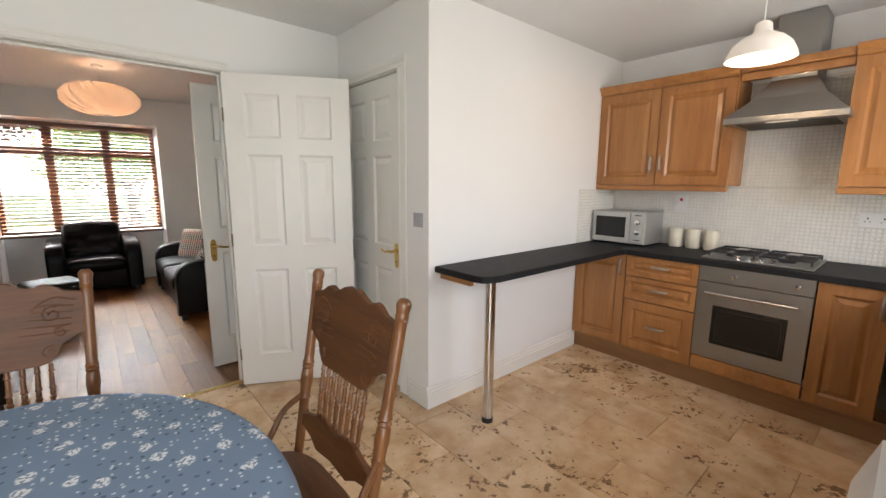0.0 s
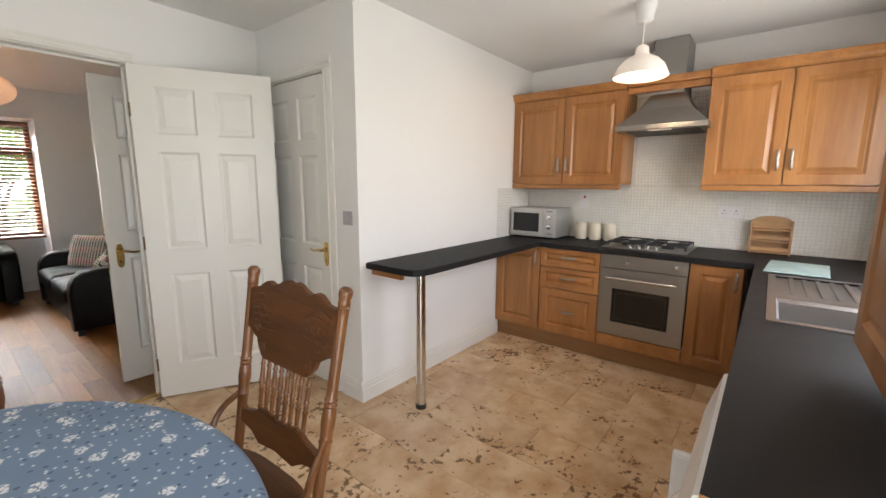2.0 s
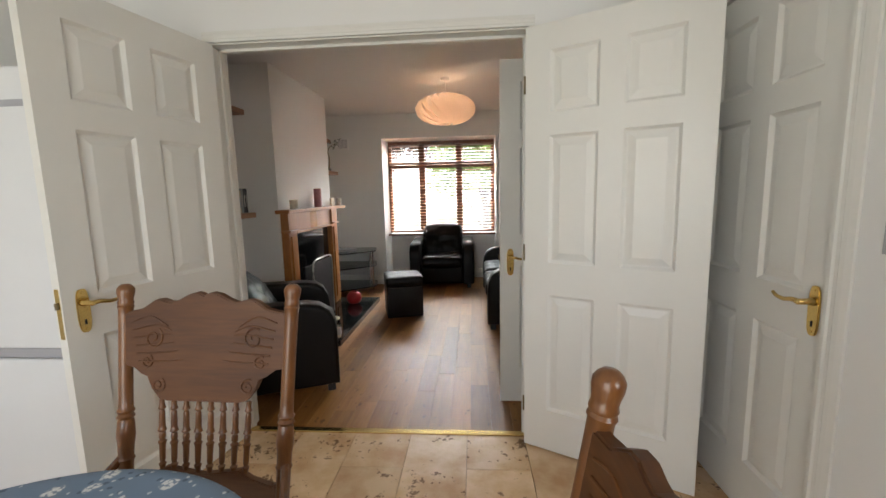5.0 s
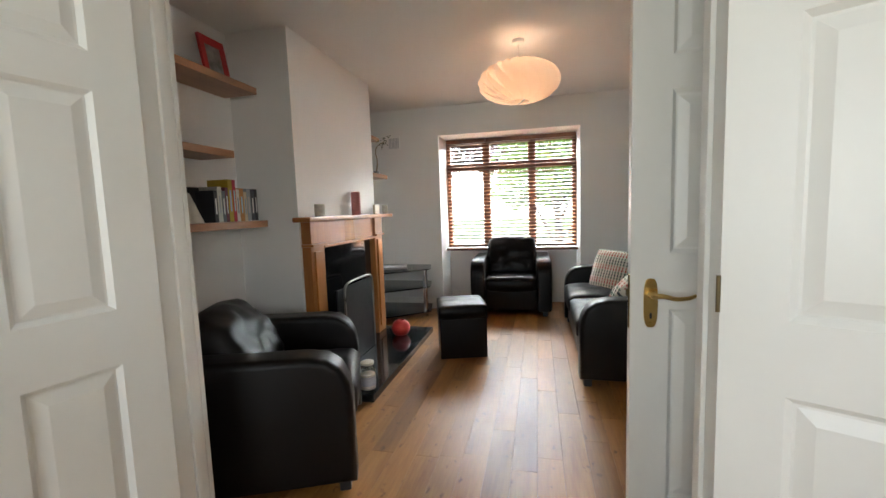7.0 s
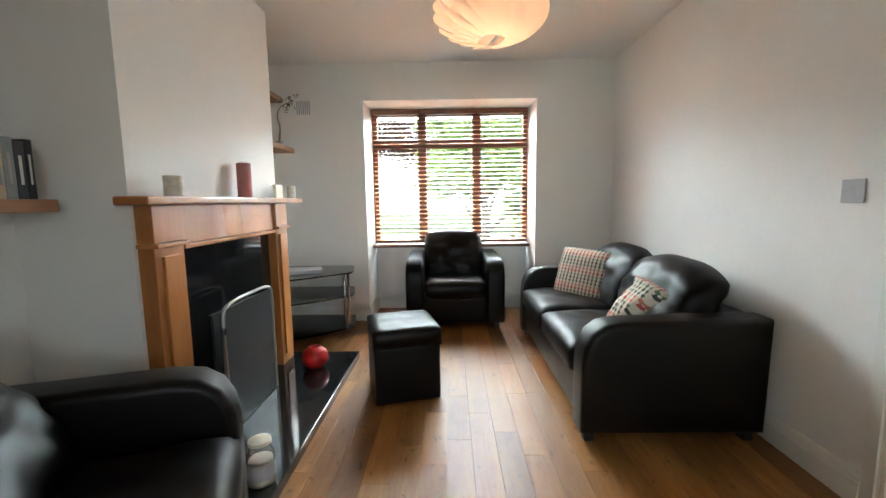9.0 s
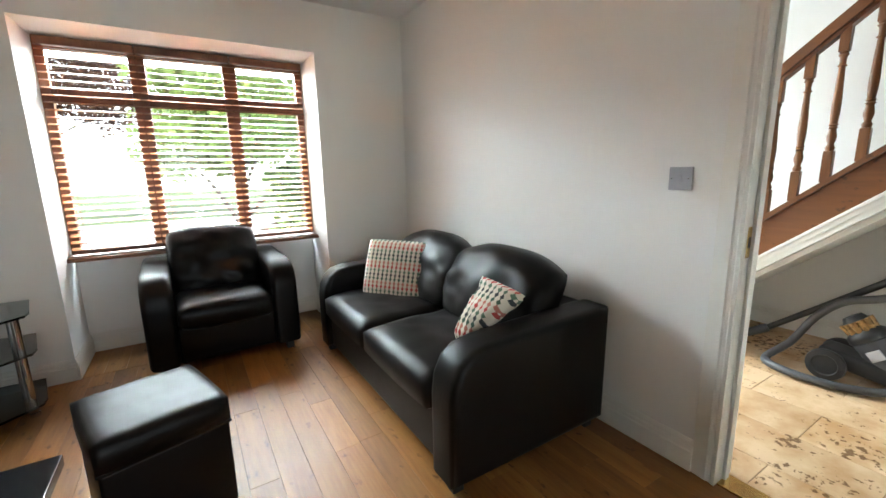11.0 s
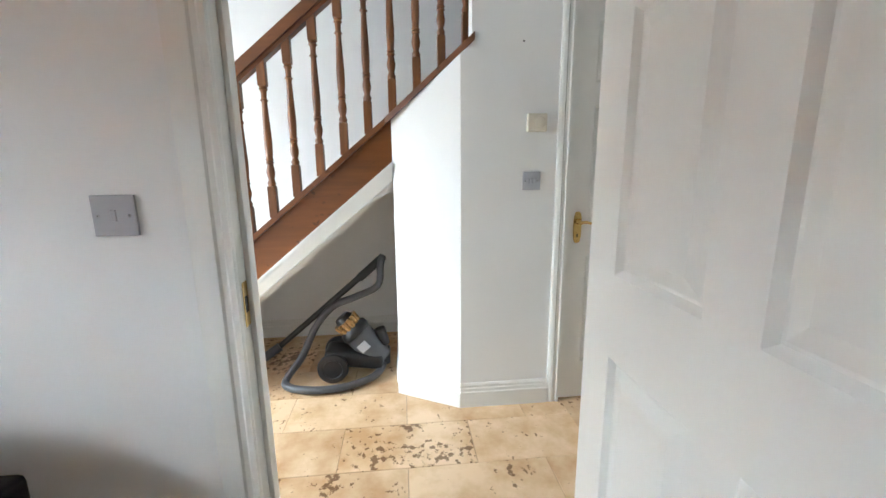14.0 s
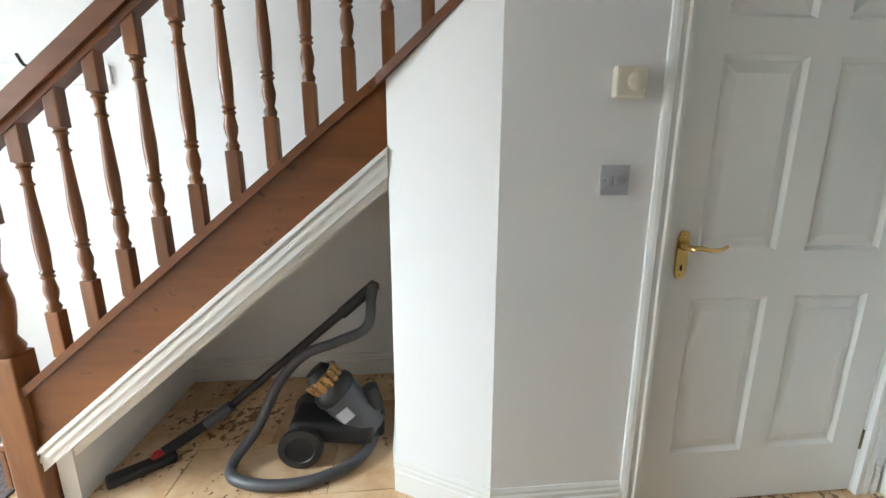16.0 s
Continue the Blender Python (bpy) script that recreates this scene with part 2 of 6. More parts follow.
LEATHER = mat("dark_brown_leather", (0.0062, 0.0048, 0.0044), 0.36, var=0.12, scale=7, fine=240, bump=0.2, dist=0.003, rvar=0.06, spec=0.18)
BLACKG = mat("polished_black_granite", (0.012, 0.012, 0.013), 0.08, var=0.2, scale=30, fine=200, bump=0)
BLACKM = mat("black_metal", (0.015, 0.015, 0.016), 0.45, var=0.1, scale=20, bump=0.03)
IRON = mat("cast_iron", (0.02, 0.02, 0.021), 0.6, var=0.1, scale=30, bump=0.1)
PLASTIC = mat("white_plastic", (0.72, 0.71, 0.70), 0.35, var=0.02, scale=8, bump=0)
GREYPL = mat("grey_switch_plastic", (0.42, 0.42, 0.45), 0.4, var=0.03, scale=9, bump=0)
APPL = mat("white_enamel", (0.78, 0.79, 0.80), 0.22, var=0.015, scale=5, bump=0)
CREAM = mat("cream_ceramic", (0.72, 0.66, 0.54), 0.3, var=0.05, scale=9, bump=0.02)
MOSAIC = mat("glazed_mosaic", (0.78, 0.765, 0.72), 0.16, var=0.04, scale=14, fine=60, bump=0.04, dist=0.002)
TILEGR = mat("mosaic_grout", (0.66, 0.64, 0.585), 0.8, var=0.05, scale=20)
PANE = glass("clear_glass")
DARKGL = mat("dark_oven_glass", (0.006, 0.006, 0.006), 0.06, var=0.1, scale=5, bump=0)
RED = mat("red_glaze", (0.55, 0.02, 0.02), 0.4, var=0.1, scale=10, bump=0.03)


# ---- building helpers ----
def quadbox(bm, x0, x1, y0, y1, z0, z1, m=None):
    v = [bm.verts.new((x, y, z)) for x in (x0, x1) for y in (y0, y1) for z in (z0, z1)]
    if m is not None:
        for p in v:
            p.co = m @ p.co
    out = []
    for f in ((0, 1, 3, 2), (4, 6, 7, 5), (0, 4, 5, 1), (2, 3, 7, 6), (0, 2, 6, 4), (1, 5, 7, 3)):
        out.append(bm.faces.new([v[i] for i in f]))
    return v, out


def box(x0, x1, y0, y1, z0, z1, bevel=0.0, seg=2, m=None):
    bm = bmesh.new()
    quadbox(bm, x0, x1, y0, y1, z0, z1)
    if bevel:
        bmesh.ops.bevel(bm, geom=bm.edges[:], offset=bevel, segments=seg, profile=0.6, affect="EDGES")
    if m is not None:
        bm.transform(m)
    return bm


def boxes(*rows):
    bm = bmesh.new()
    for r in rows:
        quadbox(bm, *r)
    return bm


def lathe(profile, seg=16, m=None, cap=True):
    """Rows of (radius, height) turned round the z axis."""
    bm = bmesh.new()
    rings = []
    for r, z in profile:
        rings.append([bm.verts.new((r * math.cos(2 * math.pi * i / seg), r * math.sin(2 * math.pi * i / seg), z)) for i in range(seg)])
    for a, b in zip(rings, rings[1:]):
        for i in range(seg):
            bm.faces.new((a[i], a[(i + 1) % seg], b[(i + 1) % seg], b[i]))
    if cap:
        bm.faces.new(rings[0][::-1])
        bm.faces.new(rings[-1])
    if m is not None:
        bm.transform(m)
    return bm


def tube(points, r, seg=8, m=None):
    """A round tube through the points."""
    bm = bmesh.new()
    pts = [Vector(p) for p in points]
    rings = []
    up = Vector((0, 0, 1))
    for i, p in enumerate(pts):
        d = (pts[min(i + 1, len(pts) - 1)] - pts[max(i - 1, 0)]).normalized()
        a = d.cross(up)
        if a.length < 0.05:
            a = d.cross(Vector((1, 0, 0)))
        a.normalize()
        b = d.cross(a)
        rr = r[i] if isinstance(r, (list, tuple)) else r
        rings.append([bm.verts.new(p + rr * (math.cos(2 * math.pi * k / seg) * a + math.sin(2 * math.pi * k / seg) * b)) for k in range(seg)])
    for a, b in zip(rings, rings[1:]):
        for i in range(seg):
            bm.faces.new((a[i], a[(i + 1) % seg], b[(i + 1) % seg], b[i]))
    bm.faces.new(rings[0][::-1])
    bm.faces.new(rings[-1])
    if m is not None:
        bm.transform(m)
    return bm


def curve(points, n=8):
    """Catmull-Rom points through the given ones."""
    p = [Vector(q) for q in points]
    p = [2 * p[0] - p[1]] + p + [2 * p[-1] - p[-2]]
    out = []
    for i in range(1, len(p) - 2):
        for k in range(n):
            t = k / n
            out.append(0.5 * (2 * p[i] + (p[i + 1] - p[i - 1]) * t + (2 * p[i - 1] - 5 * p[i] + 4 * p[i + 1] - p[i + 2]) * t * t
                              + (3 * p[i] - p[i - 1] - 3 * p[i + 1] + p[i + 2]) * t ** 3))
    return out + [p[-2]]


def prism(outline, y0, y1, bevel=0.0, m=None):
    """An outline of (x, z) extruded along y."""
    bm = bmesh.new()
    a = [bm.verts.new((x, y0, z)) for x, z in outline]
    b = [bm.verts.new((x, y1, z)) for x, z in outline]
    n = len(outline)
    bm.faces.new(a)
    bm.faces.new(b[::-1])
    for i in range(n):
        bm.faces.new((a[(i + 1) % n], a[i], b[i], b[(i + 1) % n]))
    bmesh.ops.recalc_face_normals(bm, faces=bm.faces[:])
    if bevel:
        caps = [e for e in bm.edges if len({round(v.co.y, 4) for v in e.verts}) == 1]
        bmesh.ops.bevel(bm, geom=caps, offset=bevel, segments=2, affect="EDGES")
    if m is not None:
        bm.transform(m)
    return bm


def puff(sx, sy, sz, n=14, power=0.42, wrinkle=0.0, seed=0.0, m=None, edge=0.25):
    """A stuffed cushion: two sheets that meet in a rounded rim."""
    bm = bmesh.new()
    grid = {}
    for side in (1, -1):
        for i in range(n + 1):
            for j in range(n + 1):
                u, v = 2 * i / n - 1, 2 * j / n - 1
                h = max(0.0, (1 - abs(u) ** 4) * (1 - abs(v) ** 4)) ** power
                h = edge + (1 - edge) * h
                rim = i in (0, n) or j in (0, n)
                w = wrinkle * noise.noise(Vector((u * 3 + seed, v * 3, side * 2.0))) if not rim else 0
                grid[side, i, j] = bm.verts.new((u * sx / 2 * (1 - 0.03 * abs(v) ** 3), v * sy / 2 * (1 - 0.03 * abs(u) ** 3), side * (h * sz / 2 + w)))
    for side in (1, -1):
        for i in range(n):
            for j in range(n):
                f = [grid[side, i, j], grid[side, i + 1, j], grid[side, i + 1, j + 1], grid[side, i, j + 1]]
                bm.faces.new(f if side == 1 else f[::-1])
    loop = [(i, 0) for i in range(n)] + [(n, j) for j in range(n)] + [(n - i, n) for i in range(n)] + [(0, n - j) for j in range(n)]
    for k in range(len(loop)):
        a, b = loop[k], loop[(k + 1) % len(loop)]
        bm.faces.new((grid[-1, a[0], a[1]], grid[-1, b[0], b[1]], grid[1, b[0], b[1]], grid[1, a[0], a[1]]))
    if m is not None:
        bm.transform(m)
    return bm


def panelled(w, h, t, panels, inset=0.014, depth=0.008, field=0.03, rise=0.005, m=None, back=True):
    """A leaf (x 0..w, z 0..h, y -t/2..t/2) with raised-and-fielded panels, rows of (x0, x1, z0, z1)."""
    bm = bmesh.new()
    xs = sorted({0, w, *[p[0] for p in panels], *[p[1] for p in panels]})
    zs = sorted({0, h, *[p[2] for p in panels], *[p[3] for p in panels]})

    def ring(x0, x1, z0, z1, y):
        return [bm.verts.new(c) for c in ((x0, y, z0), (x1, y, z0), (x1, y, z1), (x0, y, z1))]

    for s in ((-1, 1) if back else (-1,)):
        y = s * t / 2
        faces = []
        for x0, x1 in zip(xs, xs[1:]):
            for z0, z1 in zip(zs, zs[1:]):
                if not any(p[0] <= x0 and x1 <= p[1] and p[2] <= z0 and z1 <= p[3] for p in panels):
                    faces.append(bm.faces.new(ring(x0, x1, z0, z1, y)))
        for x0, x1, z0, z1 in panels:
            steps = ((0, 0), (inset, depth), (inset + 0.006, depth), (inset + 0.006 + field, depth - rise))
            rings = [ring(x0 + i, x1 - i, z0 + i, z1 - i, y - s * d) for i, d in steps]
            for a, b in zip(rings, rings[1:]):
                for i in range(4):
                    faces.append(bm.faces.new((a[i], a[(i + 1) % 4], b[(i + 1) % 4], b[i])))
            faces.append(bm.faces.new(rings[-1]))
        if s == 1:
            bmesh.ops.reverse_faces(bm, faces=faces)
    a, b = ring(0, w, 0, h, -t / 2), ring(0, w, 0, h, t / 2)
    for i in range(4):
        bm.faces.new((a[(i + 1) % 4], a[i], b[i], b[(i + 1) % 4]))
    if not back:
        bm.faces.new(b[::-1])
    bmesh.ops.remove_doubles(bm, verts=bm.verts[:], dist=0.0004)
    if m is not None:
        bm.transform(m)
    return bm


def mesh_of(name, bm, material, smooth=False, angle=40):
    me = bpy.data.meshes.new(name)
    bm.to_mesh(me)
    bm.free()
    me.materials.append(material)
    if smooth:
        me.polygons.foreach_set("use_smooth", [True] * len(me.polygons))
        me.set_sharp_from_angle(angle=radians(angle))
    return me


def part(name, bm, material, parent, label="", smooth=False, angle=40):
    ob = new(name, mesh_of(name, bm, material, smooth, angle))
    ob.parent = parent
    if label:
        ob["label"] = label
    return ob


def thing(name, m, label, category, group="", kind=""):
    ob = new(name)
    ob.empty_display_size = 0.1
    ob.matrix_world = m
    return tagged(ob, label, category, group, kind)


def solid(name, bm, material, label, category, group="", kind="", m=None, smooth=False, angle=40):
    ob = new(name, mesh_of(name, bm, material, smooth, angle))
    if m is not None:
        ob.matrix_world = m
    return tagged(ob, label, category, group, kind)


def struct(name, bm, material, label, category):
    return solid(name, bm, material, label, category, kind="structure")


I4 = Matrix.Identity(4)
CEILZ = 2.42

# ---- the shell ----
KX, PY, DY, LY, WX, FY = 1.84, 2.86, 3.92, 4.04, 4.0, 7.73
struct("ceiling", boxes((-1.6, 1.89, 0.2, 4.0, CEILZ, CEILZ + 0.1), (1.89, 4.2, 0.2, 2.91, CEILZ, CEILZ + 0.1), (-1.6, 1.89, 4.0, 8.6, CEILZ, CEILZ + 0.1),
       (1.89, 3.0, 2.91, 8.6, CEILZ, CEILZ + 0.1), (3.0, 4.2, 5.3, 8.6, CEILZ, CEILZ + 0.1)), CEIL, "smooth white painted plaster ceiling over all the rooms", "ceiling")
struct("ceiling_stairwell", boxes((2.9, 4.2, 2.9, 5.4, 4.8, 4.9)), CEIL, "white ceiling high above the stairwell", "ceiling")
struct("wall_stairwell_upper", boxes((2.9, 3.0, 2.9, 5.3, CEILZ + 0.1, 4.8), (3.0, 4.2, 5.3, 5.4, CEILZ + 0.1, 4.8), (3.0, 4.2, 2.8, 2.9, CEILZ + 0.1, 4.8)), WALL, "white painted upper walls of the stairwell", "wall")
# dividing wall between kitchen and living room, with the wide opening for the pair of doors
struct("wall_divider", boxes((-1.6, -0.505, DY, LY, 0, CEILZ), (1.09, KX, DY, LY, 0, CEILZ), (-0.505, 1.09, DY, LY, 2.075, CEILZ)), WALL, "white painted wall with a wide doorway between kitchen and living room", "wall")
struct("wall_hall_side", boxes((KX, 1.94, PY + 0.1, 3.125, 0, CEILZ), (KX, 1.94, 3.125, 3.915, 2.09, CEILZ), (KX, 1.94, 3.915, 4.242, 0, CEILZ),
       (KX, 1.94, 4.242, 5.19, 2.09, CEILZ), (KX, 1.94, 5.19, 8.4, 0, CEILZ)), WALL, "white painted wall between the rooms and the hall", "wall")
struct("wall_peninsula", boxes((KX, 4.1, PY, PY + 0.1, 0, CEILZ)), WALL, "bright white painted kitchen wall above the breakfast bar", "wall")
struct("wall_kitchen_end", boxes((WX, 4.1, 0.3, PY, 0, CEILZ)), WALL, "white painted kitchen wall behind cooker and cabinets", "wall")
struct("wall_kitchen_back", boxes((0.7, 1.85, 0.31, 0.41, 0, CEILZ), (1.85, 3.3, 0.31, 0.41, 0, 1.08), (1.85, 3.3, 0.31, 0.41, 2.02, CEILZ), (3.3, 4.0, 0.31, 0.41, 0, CEILZ),
       (-1.25, 0.7, 0.31, 0.41, 2.08, CEILZ), (-1.6, -1.25, 0.31, 0.41, 0, CEILZ)), WALL, "white painted kitchen wall with garden openings", "wall")
struct("wall_kitchen_left", boxes((-1.6, -1.5, 0.41, DY, 0, CEILZ)), WALL, "white painted kitchen side wall", "wall")
struct("wall_living_left", boxes((-1.455, -1.355, LY, FY, 0, CEILZ)), WALL, "white painted living room side wall with alcoves", "wall")
struct("chimney_breast", boxes((-1.355, -0.9, 5.37, 5.62, 0, CEILZ), (-1.355, -0.9, 6.43, 6.70, 0, CEILZ), (-1.355, -0.9, 5.62, 6.43, 0.95, CEILZ), (-1.355, -1.2, 5.62, 6.43, 0, 0.95)), WALL, "white painted chimney breast above the fireplace", "chimney breast")
NX0, NX1, NB = -0.475, 1.13, 8.2
struct("wall_front", boxes((-1.455, NX0, FY, NB + 0.1, 0, CEILZ), (NX1, KX, FY, NB + 0.1, 0, CEILZ), (NX0, NX1, FY, NB + 0.1, 2.085, CEILZ), (NX0, NX1, NB, NB + 0.1, 0, 0.70)), WALL, "white painted front wall with a floor-deep window recess", "wall")
struct("wall_hall_front", boxes((1.94, 2.02, 7.7, 7.8, 0, CEILZ), (2.88, 4.05, 7.7, 7.8, 0, CEILZ), (2.02, 2.88, 7.7, 7.8, 2.05, CEILZ)), WALL, "white painted hall end wall", "wall")
struct("wall_stair", boxes((3.95, 4.05, PY + 0.1, 7.7, 0, 4.8)), WALL, "white painted party wall beside the stairs", "wall")
SX = 3.06          # the face of the stair string


def top(y):
    return 1.51 + 0.83 * (4.82 - y)


# closet wall with its door opening, and the angled end that meets the stairs
struct("wall_closet", boxes((2.87, 2.97, PY + 0.1, 3.075, 0, CEILZ), (2.87, 2.97, 3.075, 3.98, 2.09, CEILZ), (2.87, 2.97, 3.98, 4.45, 0, CEILZ)), WALL, "white painted hall wall with thermostat and switch", "wall")
bm = bmesh.new()
vb = [bm.verts.new(c) for c in ((2.87, 4.503, 0), (3.055, 4.83, 0), (3.15, 4.83, 0), (2.97, 4.45, 0), (2.87, 4.45, 0))]
vt = [bm.verts.new((v.co.x, v.co.y, top(v.co.y) - 0.002)) for v in vb]
bm.faces.new(vb[::-1])
bm.faces.new(vt)
for i in range(5):
    bm.faces.new((vb[i], vb[(i + 1) % 5], vt[(i + 1) % 5], vt[i]))
bmesh.ops.recalc_face_normals(bm, faces=bm.faces[:])
struct("wall_angled_end", bm, WALL, "bright white angled wall end below the balustrade", "wall")
struct("wall_under_stairs", boxes((3.15, 3.95, 4.76, 4.83, 0, 1.15), (3.09, 3.95, 6.0, 6.06, 0, 0.3)), WALL, "white wall closing the space under the stairs", "wall")


# ---- floors ----
struct("floor_slab", boxes((-1.6, 4.2, 0.2, 3.98, -0.12, -0.012), (1.84, 4.2, 3.98, 8.0, -0.12, -0.012)), GROUT, "grey-brown grout bed under the stone tiles", "floor")
struct("floor_living_base", boxes((-1.5, 1.84, 3.98, 8.3, -0.12, -0.014)), UNDER, "dark base under the oak boards", "floor")


def skirting(name, runs, label="white moulded skirting board along the wall"):
    """Runs of (x0, y0, x1, y1, nx, ny): along the wall, with the room's side."""
    ob = thing(name, I4, label, "skirting", kind="structure")
    prof = ((0, 0), (0.016, 0), (0.016, 0.085), (0.012, 0.09), (0.012, 0.105), (0.008, 0.112), (0.008, 0.122), (0.003, 0.135), (0, 0.135))
    for x0, y0, x1, y1, nx, ny in runs:
        bm = bmesh.new()
        n = Vector((nx, ny, 0))
        a = [bm.verts.new(Vector((x0, y0, z)) + n * (d + 0.001)) for d, z in prof]
        b = [bm.verts.new(Vector((x1, y1, z)) + n * (d + 0.001)) for d, z in prof]
        bm.faces.new(a)
        bm.faces.new(b[::-1])
        for i in range(len(prof)):
            j = (i + 1) % len(prof)
            bm.faces.new((a[j], a[i], b[i], b[j]))
        bmesh.ops.recalc_face_normals(bm, faces=bm.faces[:])
        part("board", bm, GLOSS, ob)
    return ob


skirting("skirting_kitchen", [(KX, PY + 0.0, KX, 3.05, -1, 0), (KX - 0.017, PY, 3.45, PY, 0, -1), (-1.5, DY, -0.58, DY, 0, -1)])
skirting("skirting_living", [(KX, 5.255, KX, FY, -1, 0), (KX - 0.017, FY, NX1, FY, 0, -1), (NX1, FY - 0.016, NX1, NB, -1, 0), (NX1 - 0.017, NB, NX0 + 0.017, NB, 0, -1), (NX0, NB, NX0, FY - 0.016, 1, 0),
         (NX0, FY, -1.355, FY, 0, -1), (-1.355, FY - 0.017, -1.355, 6.70, 1, 0), (-1.355, LY, -1.355, 5.37, 1, 0), (-0.5, LY, -1.34, LY, 0, 1)])
an = Vector((0.327, -0.185, 0)).normalized()
skirting("skirting_hall", [(2.87, 3.0, 2.87, 3.0 + 0.015, -1, 0), (2.87, 4.034, 2.87, 4.51, -1, 0), (2.866, 4.50, 3.055, 4.83, -an.x, -an.y), (3.95, 4.83, 3.95, 6.0, -1, 0), (3.93, 4.83, 3.16, 4.83, 0, 1),
         (2.0, PY + 0.1, 2.87, PY + 0.1, 0, 1)])


# ---- doors ----
def lever(parent, x, y, z, side, flip=1, plate=0.16):
    """A brass lever on a shaped backplate; side: -1 or 1 along the leaf's y."""
    bm = bmesh.new()
    out = []
    for k in range(24):
        a = 2 * math.pi * k / 24
        out.append((0.021 * math.copysign(abs(math.cos(a)) ** 0.6, math.cos(a)), (plate / 2) * math.copysign(abs(math.sin(a)) ** 0.7, math.sin(a))))
    handle = part("door_handle", prism(out, -0.004, 0.004, 0.0015, m=pose(x, y + side * 0.004, z)), BRASS, parent, "polished brass lever handle on a shaped backplate", True)
    part("rose", lathe([(0.013, 0), (0.013, 0.01), (0.010, 0.014), (0.009, 0.05), (0.006, 0.055)], 14, m=pose(x, y + side * 0.006, z + 0.03, -90 * side)), BRASS, handle, "", True)
    pts = curve([(x, y + side * 0.05, z + 0.03), (x + flip * 0.025, y + side * 0.054, z + 0.032), (x + flip * 0.06, y + side * 0.052, z + 0.024), (x + flip * 0.095, y + side * 0.05, z + 0.026), (x + flip * 0.118, y + side * 0.046, z + 0.034)], 5)
    part("lever", tube(pts, [0.0085 - 0.0035 * i / len(pts) for i in range(len(pts))], 10), BRASS, handle, "", True)
    part("keyhole", boxes((x - 0.003, x + 0.003, y + side * 0.0085 - 0.001, y + side * 0.0085 + 0.001, z - 0.05, z - 0.032)), BLACKM, handle)
    for dz in (plate / 2 - 0.014, -plate / 2 + 0.014):
        part("screw", lathe([(0.0035, 0), (0.0035, 0.002)], 8, m=pose(x, y + side * 0.008, z + dz, -90 * side)), BRASS, handle)


def door(name, m, w, h, label, handle=1, sides=(-1, 1), latch=True, flip=-1, hz=0.905, hinge_side=-1, lock=(0.80, 0.955)):
    """A six-panel leaf: hinge at x 0, free edge at x w."""
    ob = thing(name, m, label, "door", kind="structure")
    st, mid, t = 0.115, 0.10, 0.038
    pw = (w - 2 * st - mid) / 2
    cols = ((st, st + pw), (st + pw + mid, w - st))
    rows = ((0.21, lock[0]), (lock[1], 1.545), (1.645, h - 0.115))
    part("leaf", panelled(w, h, t, [(a, b, c, d) for a, b in cols for c, d in rows], inset=0.013, depth=0.012, field=0.03, rise=0.008), GLOSS, ob, "", False)
    if handle:
        for s in sides:
            lever(ob, w - 0.06, s * t / 2, hz, s, flip)
    if latch:
        part("latch_plate", box(w - 0.0005, w + 0.0015, -0.011, 0.011, hz - 0.09, hz + 0.09, 0.001, 1), BRASS, ob, "brass lock forend")
        part("latch_bolt", box(w + 0.0018, w + 0.010, -0.006, 0.006, hz + 0.018, hz + 0.042, 0.002, 1), BRONZE, ob)
    for z in (0.22, 1.0, 1.78):
        part("hinge", lathe([(0.0045, -0.04), (0.0045, 0.04)], 10, m=pose(-0.003, hinge_side * (t / 2 + 0.001), z)), BRONZE, ob, "", True)
    return ob


def leaf_pose(x, y, deg):
    return pose(x, y, 0.008, 0, 0, deg)


door("door_pair_a", leaf_pose(-0.470, 3.905, math.degrees(math.atan2(3.178 - 3.905, -0.635 + 0.470))), 0.757, 2.03, "white six-panel door standing open beside the fridge", sides=(-1, 1))
door("door_pair_b", leaf_pose(1.055, 3.905, math.degrees(math.atan2(3.54 - 3.905, 1.74 - 1.055))), 0.757, 2.03, "white six-panel door without a handle standing open", handle=0, latch=False)
door("door_kitchen", leaf_pose(1.872, 3.905, -90), 0.762, 2.03, "closed white six-panel door from kitchen to hall")
door("door_living", leaf_pose(1.785, 4.338, 180), 0.83, 2.03, "white six-panel door standing open into the living room", hz=0.88, hinge_side=1, sides=(1,), lock=(0.86, 1.04))
door("door_closet", leaf_pose(2.896, 3.09, 90), 0.875, 2.03, "closed white six-panel closet door with brass lever", sides=(1,), flip=-1, hz=0.95, hinge_side=1)


